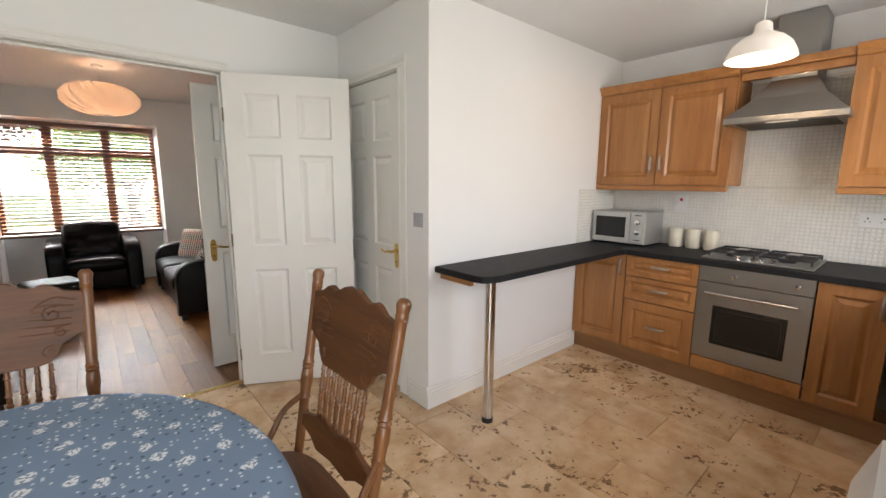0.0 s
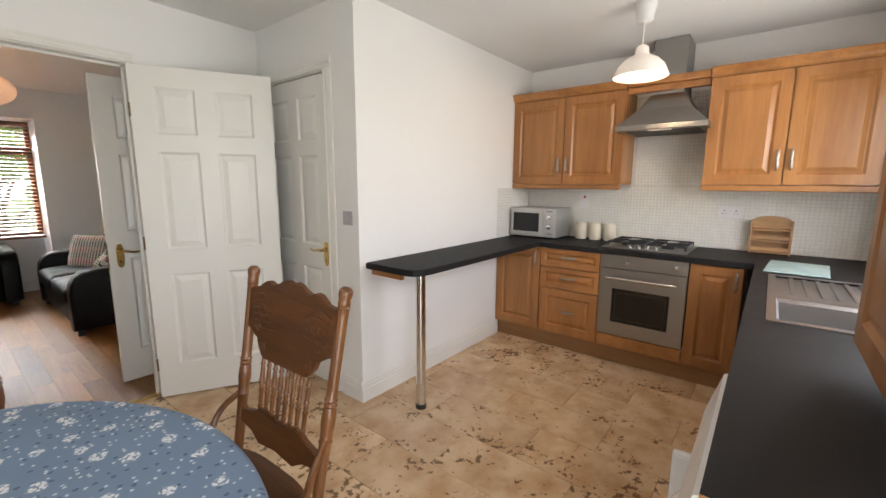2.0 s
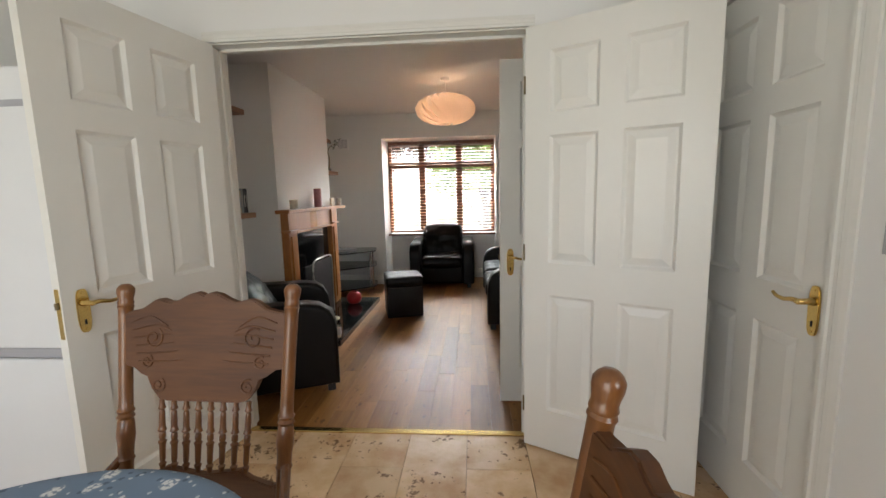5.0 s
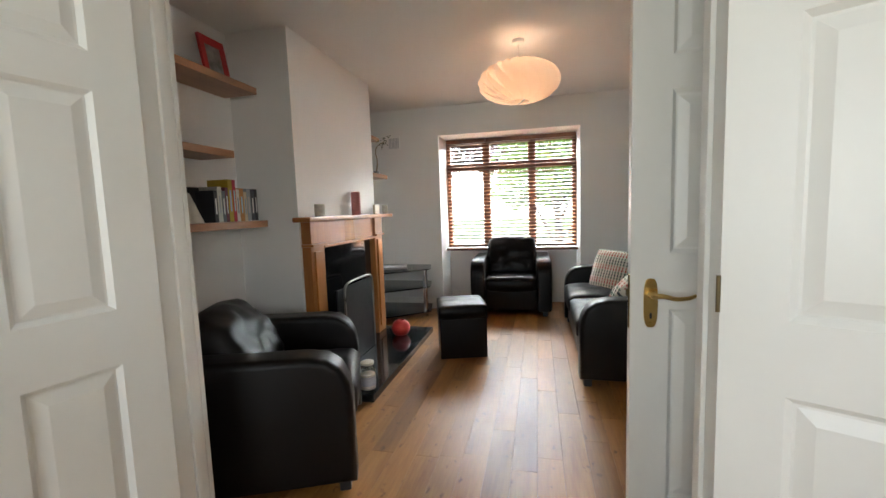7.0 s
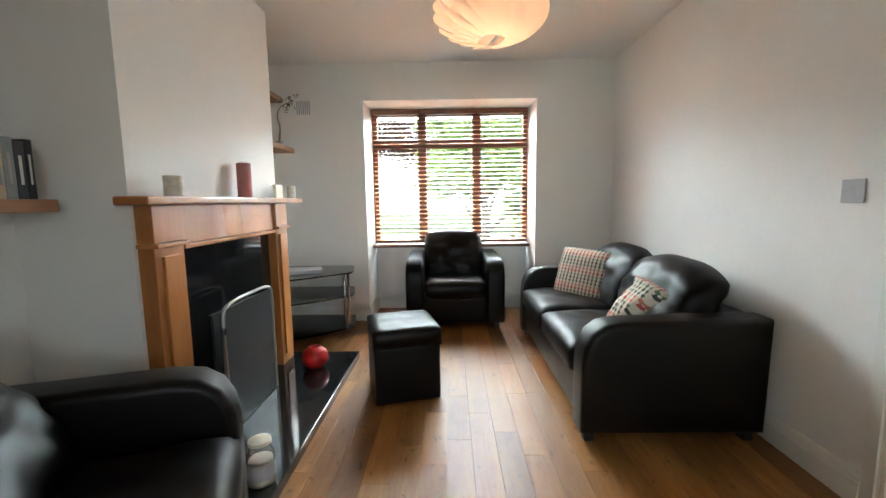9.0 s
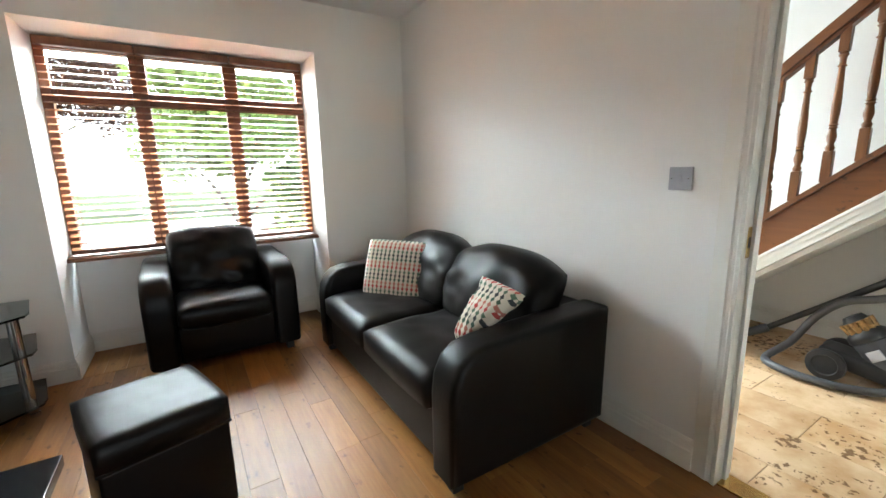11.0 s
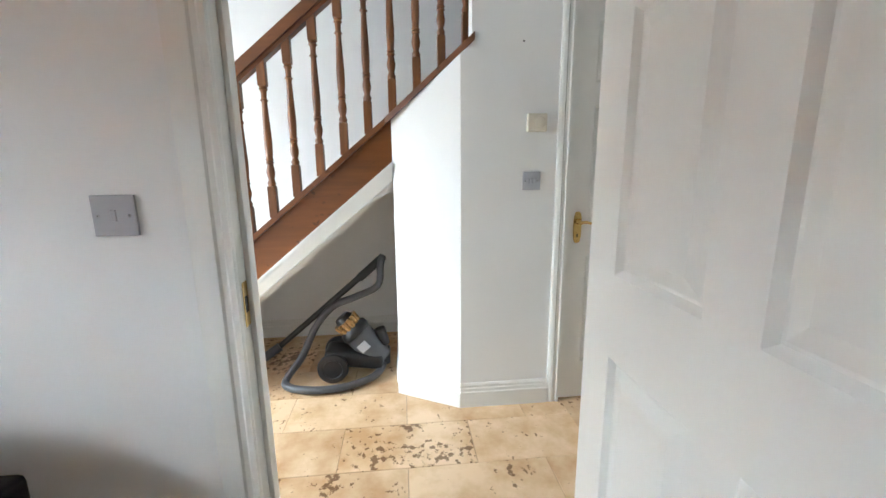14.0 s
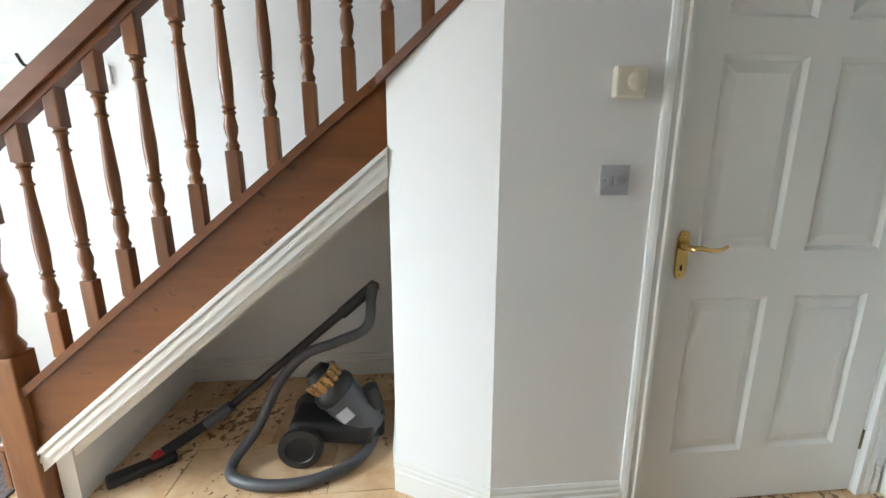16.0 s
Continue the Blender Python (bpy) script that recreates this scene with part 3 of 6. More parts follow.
def architrave(name, m, w, h, left=True, right=True, tw=0.068, label="white moulded door architrave"):
    """Trim round an opening of width w, on the face y 0, standing out to -y."""
    ob = thing(name, m, label, "door trim", kind="structure")
    prof = ((0, 0.0), (0, 0.017), (0.012, 0.017), (0.018, 0.012), (0.03, 0.012), (0.036, 0.016), (0.05, 0.014), (tw, 0.009), (tw, 0.0))

    def run(a, b, out):
        bm = bmesh.new()
        a, b, out = Vector(a), Vector(b), Vector(out)
        va = [bm.verts.new(a + out * d + Vector((0, -t - 0.001, 0))) for d, t in prof]
        vb2 = [bm.verts.new(b + out * d + Vector((0, -t - 0.001, 0))) for d, t in prof]
        bm.faces.new(va)
        bm.faces.new(vb2[::-1])
        for i in range(len(prof)):
            j = (i + 1) % len(prof)
            bm.faces.new((va[j], va[i], vb2[i], vb2[j]))
        bmesh.ops.recalc_face_normals(bm, faces=bm.faces[:])
        part("trim", bm, GLOSS, ob)
    if left:
        run((-0.0, 0, 0), (-0.0, 0, h), (-1, 0, 0))
    if right:
        run((w, 0, 0), (w, 0, h), (1, 0, 0))
    run((-tw if left else 0, 0, h + 0.001), (w + (tw if right else 0), 0, h + 0.001), (0, 0, 1))
    return ob


def lining(name, m, w, h, depth, stop=None, label="white painted door lining"):
    ob = thing(name, m, label, "door frame", kind="structure")
    part("jamb", box(-0.028, 0, 0, depth, 0, h, 0.001, 1), GLOSS, ob)
    part("jamb", box(w, w + 0.028, 0, depth, 0, h, 0.001, 1), GLOSS, ob)
    part("head", box(-0.028, w + 0.028, 0, depth, h + 0.001, h + 0.03, 0.001, 1), GLOSS, ob)
    if stop is not None:
        part("stop", box(0.001, 0.013, stop, stop + 0.03, 0, h, 0.001, 1), GLOSS, ob)
        part("stop", box(w - 0.013, w - 0.001, stop, stop + 0.03, 0, h, 0.001, 1), GLOSS, ob)
        part("stop", box(0.001, w - 0.001, stop, stop + 0.03, h - 0.013, h, 0.001, 1), GLOSS, ob)
    return ob


lining("frame_pair", pose(-0.475, DY + 0.001, 0), 1.535, 2.044, 0.118, stop=0.06)
architrave("trim_pair", pose(-0.475, DY, 0), 1.535, 2.05, tw=0.03)
architrave("trim_pair_living", pose(1.06, LY, 0, 0, 0, 180), 1.535, 2.05, tw=0.06)
# kitchen-to-hall door: kitchen side faces -x
lining("frame_kitchen", pose(KX + 0.001, 3.91, 0, 0, 0, -90), 0.77, 2.044, 0.098)
architrave("trim_kitchen", pose(KX, 3.91, 0, 0, 0, -90), 0.77, 2.05, left=False)
lining("frame_living", pose(KX + 0.001, 5.165, 0, 0, 0, -90), 0.90, 2.044, 0.098, stop=0.042)
architrave("trim_living", pose(KX, 5.165, 0, 0, 0, -90), 0.90, 2.05, tw=0.09)
architrave("trim_hall", pose(1.94, 4.265, 0, 0, 0, 90), 0.90, 2.05, tw=0.07)
lining("frame_closet", pose(2.871, 3.97, 0, 0, 0, -90), 0.885, 2.044, 0.098)
architrave("trim_closet", pose(2.87, 3.97, 0, 0, 0, -90), 0.885, 2.05, tw=0.062)
strike = thing("strike_plate", pose(1.866, 5.164, 0.955), "brass strike plate let into the door jamb", "strike plate")
part("plate", box(-0.014, 0.014, -0.002, 0.0, -0.055, 0.055, 0.001, 1), BRASS, strike)
part("keep", box(-0.007, 0.007, -0.0035, -0.0005, -0.02, 0.02, 0.001, 1), BLACKM, strike)
struct("threshold_pair", box(-0.475, 1.06, 3.955, 3.995, -0.01, 0.006, 0.003, 1), BRASS, "brass strip where stone tiles meet oak boards", "threshold")
struct("threshold_hall", box(1.845, 1.935, 4.265, 5.165, -0.01, 0.006, 0.003, 1), BRASS, "brass and oak threshold strip in the doorway", "threshold")


# ---- front window ----
def front_window():
    ob = thing("window_1", pose(0, 0, 0), "three-light mahogany window with top vents", "window", kind="structure")
    y0, y1 = 8.13, 8.19
    x0, x1, z0, z1 = NX0 + 0.005, NX1 - 0.005, 0.715, 2.08
    fr = part("window_frame", boxes((x0, x0 + 0.05, y0, y1, z0, z1), (x1 - 0.05, x1, y0, y1, z0, z1), (x0 + 0.05, x1 - 0.05, y0, y1, z0, z0 + 0.05), (x0 + 0.05, x1 - 0.05, y0, y1, z1 - 0.06, z1)), FRAME, ob)
    for x in (0.04, 0.60):
        part("mullion", box(x - 0.045, x + 0.045, y0 - 0.01, y1, z0 + 0.05, z1 - 0.06, 0.006), FRAME, ob)
    xs = (x0 + 0.05, -0.005, 0.085, 0.555, 0.645, x1 - 0.05)
    for a, b in ((xs[0], xs[1]), (xs[2], xs[3]), (xs[4], xs[5])):
        part("transom", box(a, b, y0 - 0.005, y1, 1.70, 1.78, 0.005), FRAME, ob)
        for c, d in ((z0 + 0.05, 1.70), (1.78, z1 - 0.06)):
            p = part("pane", boxes((a, b, y0 + 0.028, y0 + 0.034, c, d)), PANE, ob)
            p.visible_shadow = False
    part("window_sill", box(NX0 - 0.05, NX1 + 0.05, 7.99, 8.13, 0.685, 0.712, 0.008), FRAME, ob, "mahogany window board")
    return ob


front_window()


def blind(x0, x1, z0, z1, name="venetian_blind"):
    ob = thing(name, pose((x0 + x1) / 2, 8.085, z1), "brown wooden venetian blind with open slats", "blind", "blinds in the front window")
    w = (x1 - x0) / 2 - 0.004
    part("headrail", box(-w, w, -0.025, 0.025, -0.05, 0, 0.004), FRAME, ob)
    part("bottom_rail", box(-w, w, -0.022, 0.022, z0 - z1, z0 - z1 + 0.018, 0.004), FRAME, ob)
    n = int((z1 - z0 - 0.07) / 0.043)
    me = mesh_of("slat", box(-w, w, -0.0235, 0.0235, -0.0017, 0.0017), BLIND)
    for i in range(n):
        s = new("slat", me)
        s.parent = ob
        s.matrix_local = pose(0, 0, -0.075 - i * (z1 - z0 - 0.10) / (n - 1), 18)
    for x in (-w + 0.08, w - 0.08):
        part("ladder_cord", tube([(x, -0.022, -0.05), (x, -0.022, z0 - z1 + 0.01)], 0.0012, 5), BLIND, ob)


for a, b in ((-0.46, 0.04), (0.04, 0.60), (0.60, 1.115)):
    blind(a, b, 0.735, 2.075)

# ---- kitchen ----
def bow_handle(parent, x, z, vertical=True, y=0.0, length=0.125):
    """A chrome bow handle on the face y, standing out to -y."""
    h = length / 2
    pts = [(0, y, -h), (0, y - 0.018, -h * 0.8), (0, y - 0.026, 0), (0, y - 0.018, h * 0.8), (0, y, h)]
    if not vertical:
        pts = [(p[2], p[1], 0) for p in pts]
    pts = curve([(x + p[0], p[1], z + p[2]) for p in pts], 4)
    n = len(pts)
    part("handle", tube(pts, [0.005 + 0.0045 * math.sin(math.pi * i / (n - 1)) for i in range(n)], 8), SATIN, parent, "satin chrome bow handle", True)


def cab_door(parent, x0, x1, z0, z1, handle=None, hz=None, vertical=True):
    w, h = x1 - x0 - 0.006, z1 - z0 - 0.006
    st = 0.062 if h > 0.25 else 0.035
    d = part("door" if h > 0.3 else "drawer_front", panelled(w, h, 0.02, [(st, w - st, st, h - st)], inset=0.013, depth=0.012, field=0.024, rise=0.010, m=pose(x0 + 0.003, 0.01, z0 + 0.003), back=False), CAB if h > 0.3 else CABH, parent)
    if handle is not None:
        bow_handle(d, handle, hz, vertical)
    return d


def end_wall(y, x=3.42):
    return pose(x, y, 0, 0, 0, -90)


def base_unit(m, w, label, kind="door", hinge="r", top=0.856):
    ob = thing("base_cabinet", m, label, "kitchen cabinet", "kitchen base cabinets")
    part("body", box(0.001, w - 0.001, 0.034, 0.57, 0.13, top, 0.001, 1), CAB, ob)
    if kind == "drawers":
        for a, b in ((0.70, 0.855), (0.52, 0.697), (0.135, 0.517)):
            cab_door(ob, 0, w, a, b, w / 2, (a + b) / 2 + 0.01, False)
    elif kind == "pair":
        cab_door(ob, 0, w / 2, 0.135, 0.855, w / 2 - 0.035, 0.76)
        cab_door(ob, w / 2, w, 0.135, 0.855, w / 2 + 0.035, 0.76)
    else:
        cab_door(ob, 0, w, 0.135, 0.855, w - 0.035 if hinge == "l" else 0.035, 0.76)
    return ob


base_unit(end_wall(2.855), 0.425, "warm alder base cabinet with one panelled door beside the breakfast bar", hinge="l")
base_unit(end_wall(2.428), 0.493, "warm alder base cabinet with three panelled drawers", "drawers")
base_unit(end_wall(1.343), 0.298, "narrow warm alder base cabinet beside the oven", hinge="l")
base_unit(pose(3.41, 0.965, 0, 0, 0, 180), 0.99, "warm alder sink cabinet with two doors", "pair", top=0.70)
base_unit(pose(2.415, 0.965, 0, 0, 0, 180), 0.775, "warm alder base cabinet beside the washing machine", "pair", top=0.70)
solid("end_panel", box(0.985, 1.005, 0.415, 0.965, 0.0, 0.857, 0.002, 1), CAB, "alder end panel closing the worktop run", "panel")
pl = thing("plinth", pose(0, 0, 0), "dark alder plinth boards below the base cabinets", "plinth")
part("board", box(3.47, 3.488, 0.925, 2.857, 0.0, 0.128, 0.001, 1), PLINTH, pl)
part("board", box(1.63, 3.47, 0.905, 0.923, 0.0, 0.128, 0.001, 1), PLINTH, pl)

wt = thing("worktop", pose(0, 0, 0), "matt black laminate worktop with breakfast bar end", "worktop")
out = [(1.885, 2.857), (1.885, 2.52), (1.90, 2.48), (1.95, 2.445), (2.0, 2.438), (3.385, 2.438), (3.40, 2.42), (3.40, 1.0), (3.997, 1.0), (3.997, 2.857)]
bm = prism([(x, -y) for x, y in out], 0.857, 0.895, 0.004)
bm.transform(Matrix.Rotation(radians(90), 4, "X"))
bmesh.ops.recalc_face_normals(bm, faces=bm.faces[:])
zs = [v.co.z for v in bm.verts]
if max(zs) < 0.5:
    bm.transform(Matrix.Scale(-1, 4, (0, 0, 1)))
ys = [v.co.y for v in bm.verts]
if max(ys) < 0:
    bm.transform(Matrix.Scale(-1, 4, (0, 1, 0)))
bmesh.ops.recalc_face_normals(bm, faces=bm.faces[:])
part("breakfast_bar", bm, TOP, wt)
for x0, x1, y0, y1 in ((0.965, 2.10, 0.413, 0.998), (3.06, 3.997, 0.413, 0.998), (2.10, 3.06, 0.413, 0.445), (2.10, 3.06, 0.915, 0.998)):
    part("sink_run", boxes((x0, x1, y0, y1, 0.857, 0.895)), TOP, wt)
part("edge_strip", box(0.958, 0.9645, 0.413, 0.998, 0.857, 0.895, 0.002, 1), CAB, wt, "pale wood edging")
bl = thing("chrome_post", pose(2.02, 2.53, 0), "chrome tubular leg with black foot under the breakfast bar", "support post")
part("tube", lathe([(0.03, 0.03), (0.03, 0.85)], 24), CHROME, bl, "", True)
part("foot", lathe([(0.033, 0), (0.033, 0.028), (0.03, 0.031)], 24), BLACKM, bl, "black rubber foot", True)
part("flange", lathe([(0.042, 0.849), (0.042, 0.8565)], 24), CHROME, bl, "", True)
solid("bar_bracket", boxes((1.93, 1.955, 2.60, 2.857, 0.815, 0.8565)), CAB, "small wooden batten under the breakfast bar", "bracket")


def wall_unit(m, w, label, doors=2, z0=1.375, z1=2.09):
    ob = thing("wall_cabinet", m, label, "kitchen cabinet", "kitchen wall cabinets")
    part("body", box(0.001, w - 0.001, 0.034, 0.325, z0, z1, 0.001, 1), CAB, ob)
    for i in range(doors):
        a, b = w * i / doors, w * (i + 1) / doors
        cab_door(ob, a, b, z0, z1, (b - 0.035 if i == 0 else a + 0.035), z0 + 0.16)
    part("pelmet", box(0.0, w, 0.0, 0.03, z0 - 0.04, z0 - 0.002, 0.004, 1), CABH, ob)
    return ob


def cornice(name, x0, x1, m, label, out=0.035):
    prof = [(0.0, 0.0), (-0.012, 0.012), (-0.015, 0.028), (-out, 0.05), (-out, 0.062), (0.06, 0.062), (0.06, 0.0)]
    bm2 = prism(prof, x0, x1)
    bm2.transform(Matrix(((0, 1, 0, 0), (1, 0, 0, 0), (0, 0, 1, 0), (0, 0, 0, 1))))
    bmesh.ops.recalc_face_normals(bm2, faces=bm2.faces[:])
    return solid(name, bm2, CABH, label, "cornice", m=m)


wall_unit(end_wall(2.857, 3.67), 0.955, "warm alder wall cabinet with two panelled doors above the microwave")
wall_unit(end_wall(1.357, 3.67), 0.875, "warm alder wall cabinet with two panelled doors beside the hood")
cornice("cornice", 0, 0.955, end_wall(2.857, 3.67) @ pose(0, 0, 2.092), "moulded alder cornice on the wall cabinets")
cornice("cornice", 0, 0.875, end_wall(1.357, 3.67) @ pose(0, 0, 2.092), "moulded alder cornice on the wall cabinets")
bridge = thing("bridge_shelf", end_wall(1.899, 3.70), "alder bridging rail with cornice above the cooker hood", "shelf")
part("rail", box(0.003, 0.537, 0.0, 0.02, 2.055, 2.10, 0.002, 1), CABH, bridge)
part("board", box(0.003, 0.537, 0.021, 0.19, 2.082, 2.10, 0.001, 1), CABH, bridge)
part("cap", box(0.003, 0.537, -0.03, 0.12, 2.102, 2.150, 0.006), CABH, bridge)

# boiler cupboard standing over the worktop
bc = thing("boiler_cupboard", pose(1.745, 0.75, 0, 0, 0, 180), "tall warm alder cupboard hung above the worktop", "kitchen cabinet")
part("body", box(0.0, 0.62, 0.021, 0.335, 0.97, 2.09, 0.001, 1), CAB, bc)
cab_door(bc, 0.0, 0.62, 0.97, 2.09, 0.545, 1.515)
part("cornice", box(-0.02, 0.64, -0.03, 0.335, 2.091, 2.15, 0.012), CABH, bc)

# cooker, hob, hood
ov = thing("oven", end_wall(1.934), "stainless steel built-in oven with black glass window", "oven")
W = 0.588
part("body", box(0.005, W - 0.005, 0.021, 0.56, 0.235, 0.85, 0.001, 1), BLACKM, ov)
part("control_panel", box(0.002, W - 0.002, 0.0, 0.02, 0.755, 0.855, 0.003), STEEL, ov)
dr = part("oven_door", box(0.002, W - 0.002, -0.004, 0.02, 0.235, 0.75, 0.004), STEEL, ov)
part("glass", box(0.10, W - 0.10, -0.006, -0.003, 0.34, 0.60, 0.001, 1), DARKGL, dr, "black glass window")
part("inner_frame", boxes((0.125, W - 0.125, -0.0075, -0.0062, 0.365, 0.368), (0.125, W - 0.125, -0.0075, -0.0062, 0.57, 0.573), (0.125, 0.128, -0.0075, -0.0062, 0.368, 0.57), (W - 0.128, W - 0.125, -0.0075, -0.0062, 0.368, 0.57)), BLACKM, dr)
part("bar_handle", tube([(0.06, -0.045, 0.685), (W - 0.06, -0.045, 0.685)], 0.009, 12), CHROME, dr, "", True)
for x in (0.085, W - 0.085):
    part("handle_post", tube([(x, -0.004, 0.685), (x, -0.045, 0.685)], 0.007, 10), CHROME, dr, "", True)
for x in (0.20, W - 0.075):
    part("knob", lathe([(0.017, 0), (0.016, 0.014), (0.013, 0.022), (0.0, 0.023)], 18, m=pose(x, 0.0, 0.805, 90), cap=False), CHROME, ov, "", True)
part("filler", box(0.002, W - 0.002, 0.0, 0.02, 0.135, 0.228, 0.003), CABH, ov, "alder filler board")

hob = thing("gas_hob", pose(3.47, 1.952, 0.8955, 0, 0, -90), "stainless steel gas hob with black iron grates", "hob")
part("plate", box(0, 0.58, 0, 0.49, 0, 0.012, 0.006), STEEL, hob)
for i, (x, y) in enumerate(((0.15, 0.17), (0.43, 0.17), (0.15, 0.37), (0.43, 0.37))):
    part("burner", lathe([(0.045, 0.012), (0.045, 0.02), (0.03, 0.022), (0.03, 0.03), (0.0, 0.032)], 20, m=pose(x, y, 0), cap=False), IRON, hob, "", True)
for x0 in (0.02, 0.30):
    g = [(x0, x0 + 0.26, 0.085, 0.094, 0.034, 0.043), (x0, x0 + 0.26, 0.456, 0.465, 0.034, 0.043), (x0, x0 + 0.009, 0.094, 0.456, 0.034, 0.043), (x0 + 0.251, x0 + 0.26, 0.094, 0.456, 0.034, 0.043), (x0 + 0.009, x0 + 0.251, 0.271, 0.28, 0.034, 0.043)]
    for y in (0.13, 0.21, 0.32, 0.41):
        g.append((x0 + 0.009, x0 + 0.095, y, y + 0.008, 0.034, 0.043))
        g.append((x0 + 0.165, x0 + 0.251, y, y + 0.008, 0.034, 0.043))
    for x in (x0, x0 + 0.25):
        for y in (0.085, 0.455):
            g.append((x, x + 0.009, y, y + 0.009, 0.012, 0.034))
    part("grate", boxes(*g), IRON, hob)
for k in range(4):
    part("knob", lathe([(0.018, 0.012), (0.017, 0.03), (0.012, 0.034), (0, 0.035)], 16, m=pose(0.20 + 0.06 * k, 0.04, 0), cap=False), CHROME, hob, "", True)

hd = thing("cooker_hood", end_wall(1.925, 3.52), "stainless steel chimney cooker hood above the hob", "cooker hood")
part("canopy_rim", box(0, 0.59, 0, 0.478, 1.762, 1.80, 0.003), STEEL, hd)
bm = bmesh.new()
lo = [bm.verts.new(c) for c in ((0.004, 0.004, 1.80), (0.586, 0.004, 1.80), (0.586, 0.474, 1.80), (0.004, 0.474, 1.80))]
mi = [bm.verts.new(c) for c in ((0.12, 0.12, 1.92), (0.47, 0.12, 1.92), (0.47, 0.474, 1.92), (0.12, 0.474, 1.92))]
hi = [bm.verts.new(c) for c in ((0.185, 0.20, 2.03), (0.405, 0.20, 2.03), (0.405, 0.474, 2.03), (0.185, 0.474, 2.03))]
for a, b in ((lo, mi), (mi, hi)):
    for i in range(4):
        bm.faces.new((a[i], a[(i + 1) % 4], b[(i + 1) % 4], b[i]))
bm.faces.new(hi)
part("canopy", bm, STEEL, hd)
part("flue", box(0.185, 0.405, 0.20, 0.474, 2.031, 2.415, 0.002, 1), STEEL, hd)
part("grille", boxes((0.06, 0.53, 0.06, 0.42, 1.758, 1.7615)), BLACKM, hd)
# added faintly glowing strip, imitates warm light under the hood
part("hood_lamp", boxes((0.22, 0.37, 0.02, 0.05, 1.757, 1.7615)), glow("warm_hood_lamp", (1, 0.75, 0.4), 0.15), hd)

mw = thing("microwave", pose(3.62, 2.835, 0.8955, 0, 0, -90), "silver microwave oven with dark window and two knobs", "microwave")
part("casing", box(0, 0.44, 0.004, 0.33, 0.012, 0.27, 0.006), mat("silver_paint", (0.45, 0.45, 0.44), 0.35, 0.6, var=0.03, bump=0), mw)
part("door_frame", box(0.004, 0.32, -0.006, 0.003, 0.018, 0.264, 0.004), mat("silver_plastic", (0.50, 0.50, 0.49), 0.4, 0.3, var=0.03, bump=0), mw)
part("window", box(0.035, 0.285, -0.0085, -0.0065, 0.06, 0.225, 0.002, 1), DARKGL, mw, "dark glass window")
part("panel", box(0.324, 0.436, -0.006, 0.003, 0.018, 0.264, 0.004), mat("silver_panel", (0.50, 0.50, 0.49), 0.4, 0.3, var=0.03, bump=0), mw)
for z in (0.19, 0.11):
    part("knob", lathe([(0.024, 0), (0.022, 0.014), (0.018, 0.018), (0, 0.019)], 20, m=pose(0.38, -0.006, z, 90), cap=False), CHROME, mw, "", True)
for z in (0.045, 0.24):
    part("lettering_bar", boxes((0.355, 0.41, -0.0075, -0.0062, z, z + 0.006)), BLACKM, mw)

for y in (2.27, 2.145, 2.02):
    cn = thing("canister", pose(3.90, y, 0.8955), "cream ceramic storage jar with lid", "canister", "canisters on the worktop")
    part("jar", lathe([(0.046, 0), (0.05, 0.006), (0.05, 0.118), (0.048, 0.122)], 24), CREAM, cn, "", True)
    part("lid", lathe([(0.052, 0.1225), (0.052, 0.14), (0.048, 0.147), (0.0, 0.148)], 24, cap=False), CREAM, cn, "", True)

sr = thing("spice_rack", pose(3.985, 1.055, 0.8955, 0, 0, -90), "small bare wooden rack with three shelves", "rack")
RACK = wood("pale_pine", (0.55, 0.33, 0.16), (0.42, 0.23, 0.10), 0.5, axis=0, ring=9)
arch = [(0, 0), (0.235, 0), (0.235, 0.22)] + [(0.1175 + 0.1175 * math.cos(a), 0.22 + 0.045 * math.sin(a)) for a in [math.pi * k / 10 for k in range(1, 10)]] + [(0, 0.22)]
part("back", prism(arch, -0.008, -0.001), RACK, sr)
for x in (0.0, 0.223):
    part("side", box(x, x + 0.012, -0.085, -0.0085, 0, 0.235, 0.002, 1), RACK, sr)
for z in (0.005, 0.085, 0.165):
    part("shelf", box(0.0125, 0.2225, -0.08, -0.0085, z, z + 0.01, 0.001, 1), RACK, sr)
    part("rail", box(0.0125, 0.2225, -0.085, -0.08, z + 0.022, z + 0.04, 0.001, 1), RACK, sr)

MATG = mat("pale_blue_glass", (0.42, 0.62, 0.62), 0.15, var=0.1, scale=7, fine=30, bump=0)
solid("chopping_board", box(-0.22, 0.22, -0.14, 0.14, 0, 0.006, 0.002, 1), MATG, "pale blue glass chopping board on the worktop", "chopping board", m=pose(3.37, 0.80, 0.8955, 0, 0, -4))


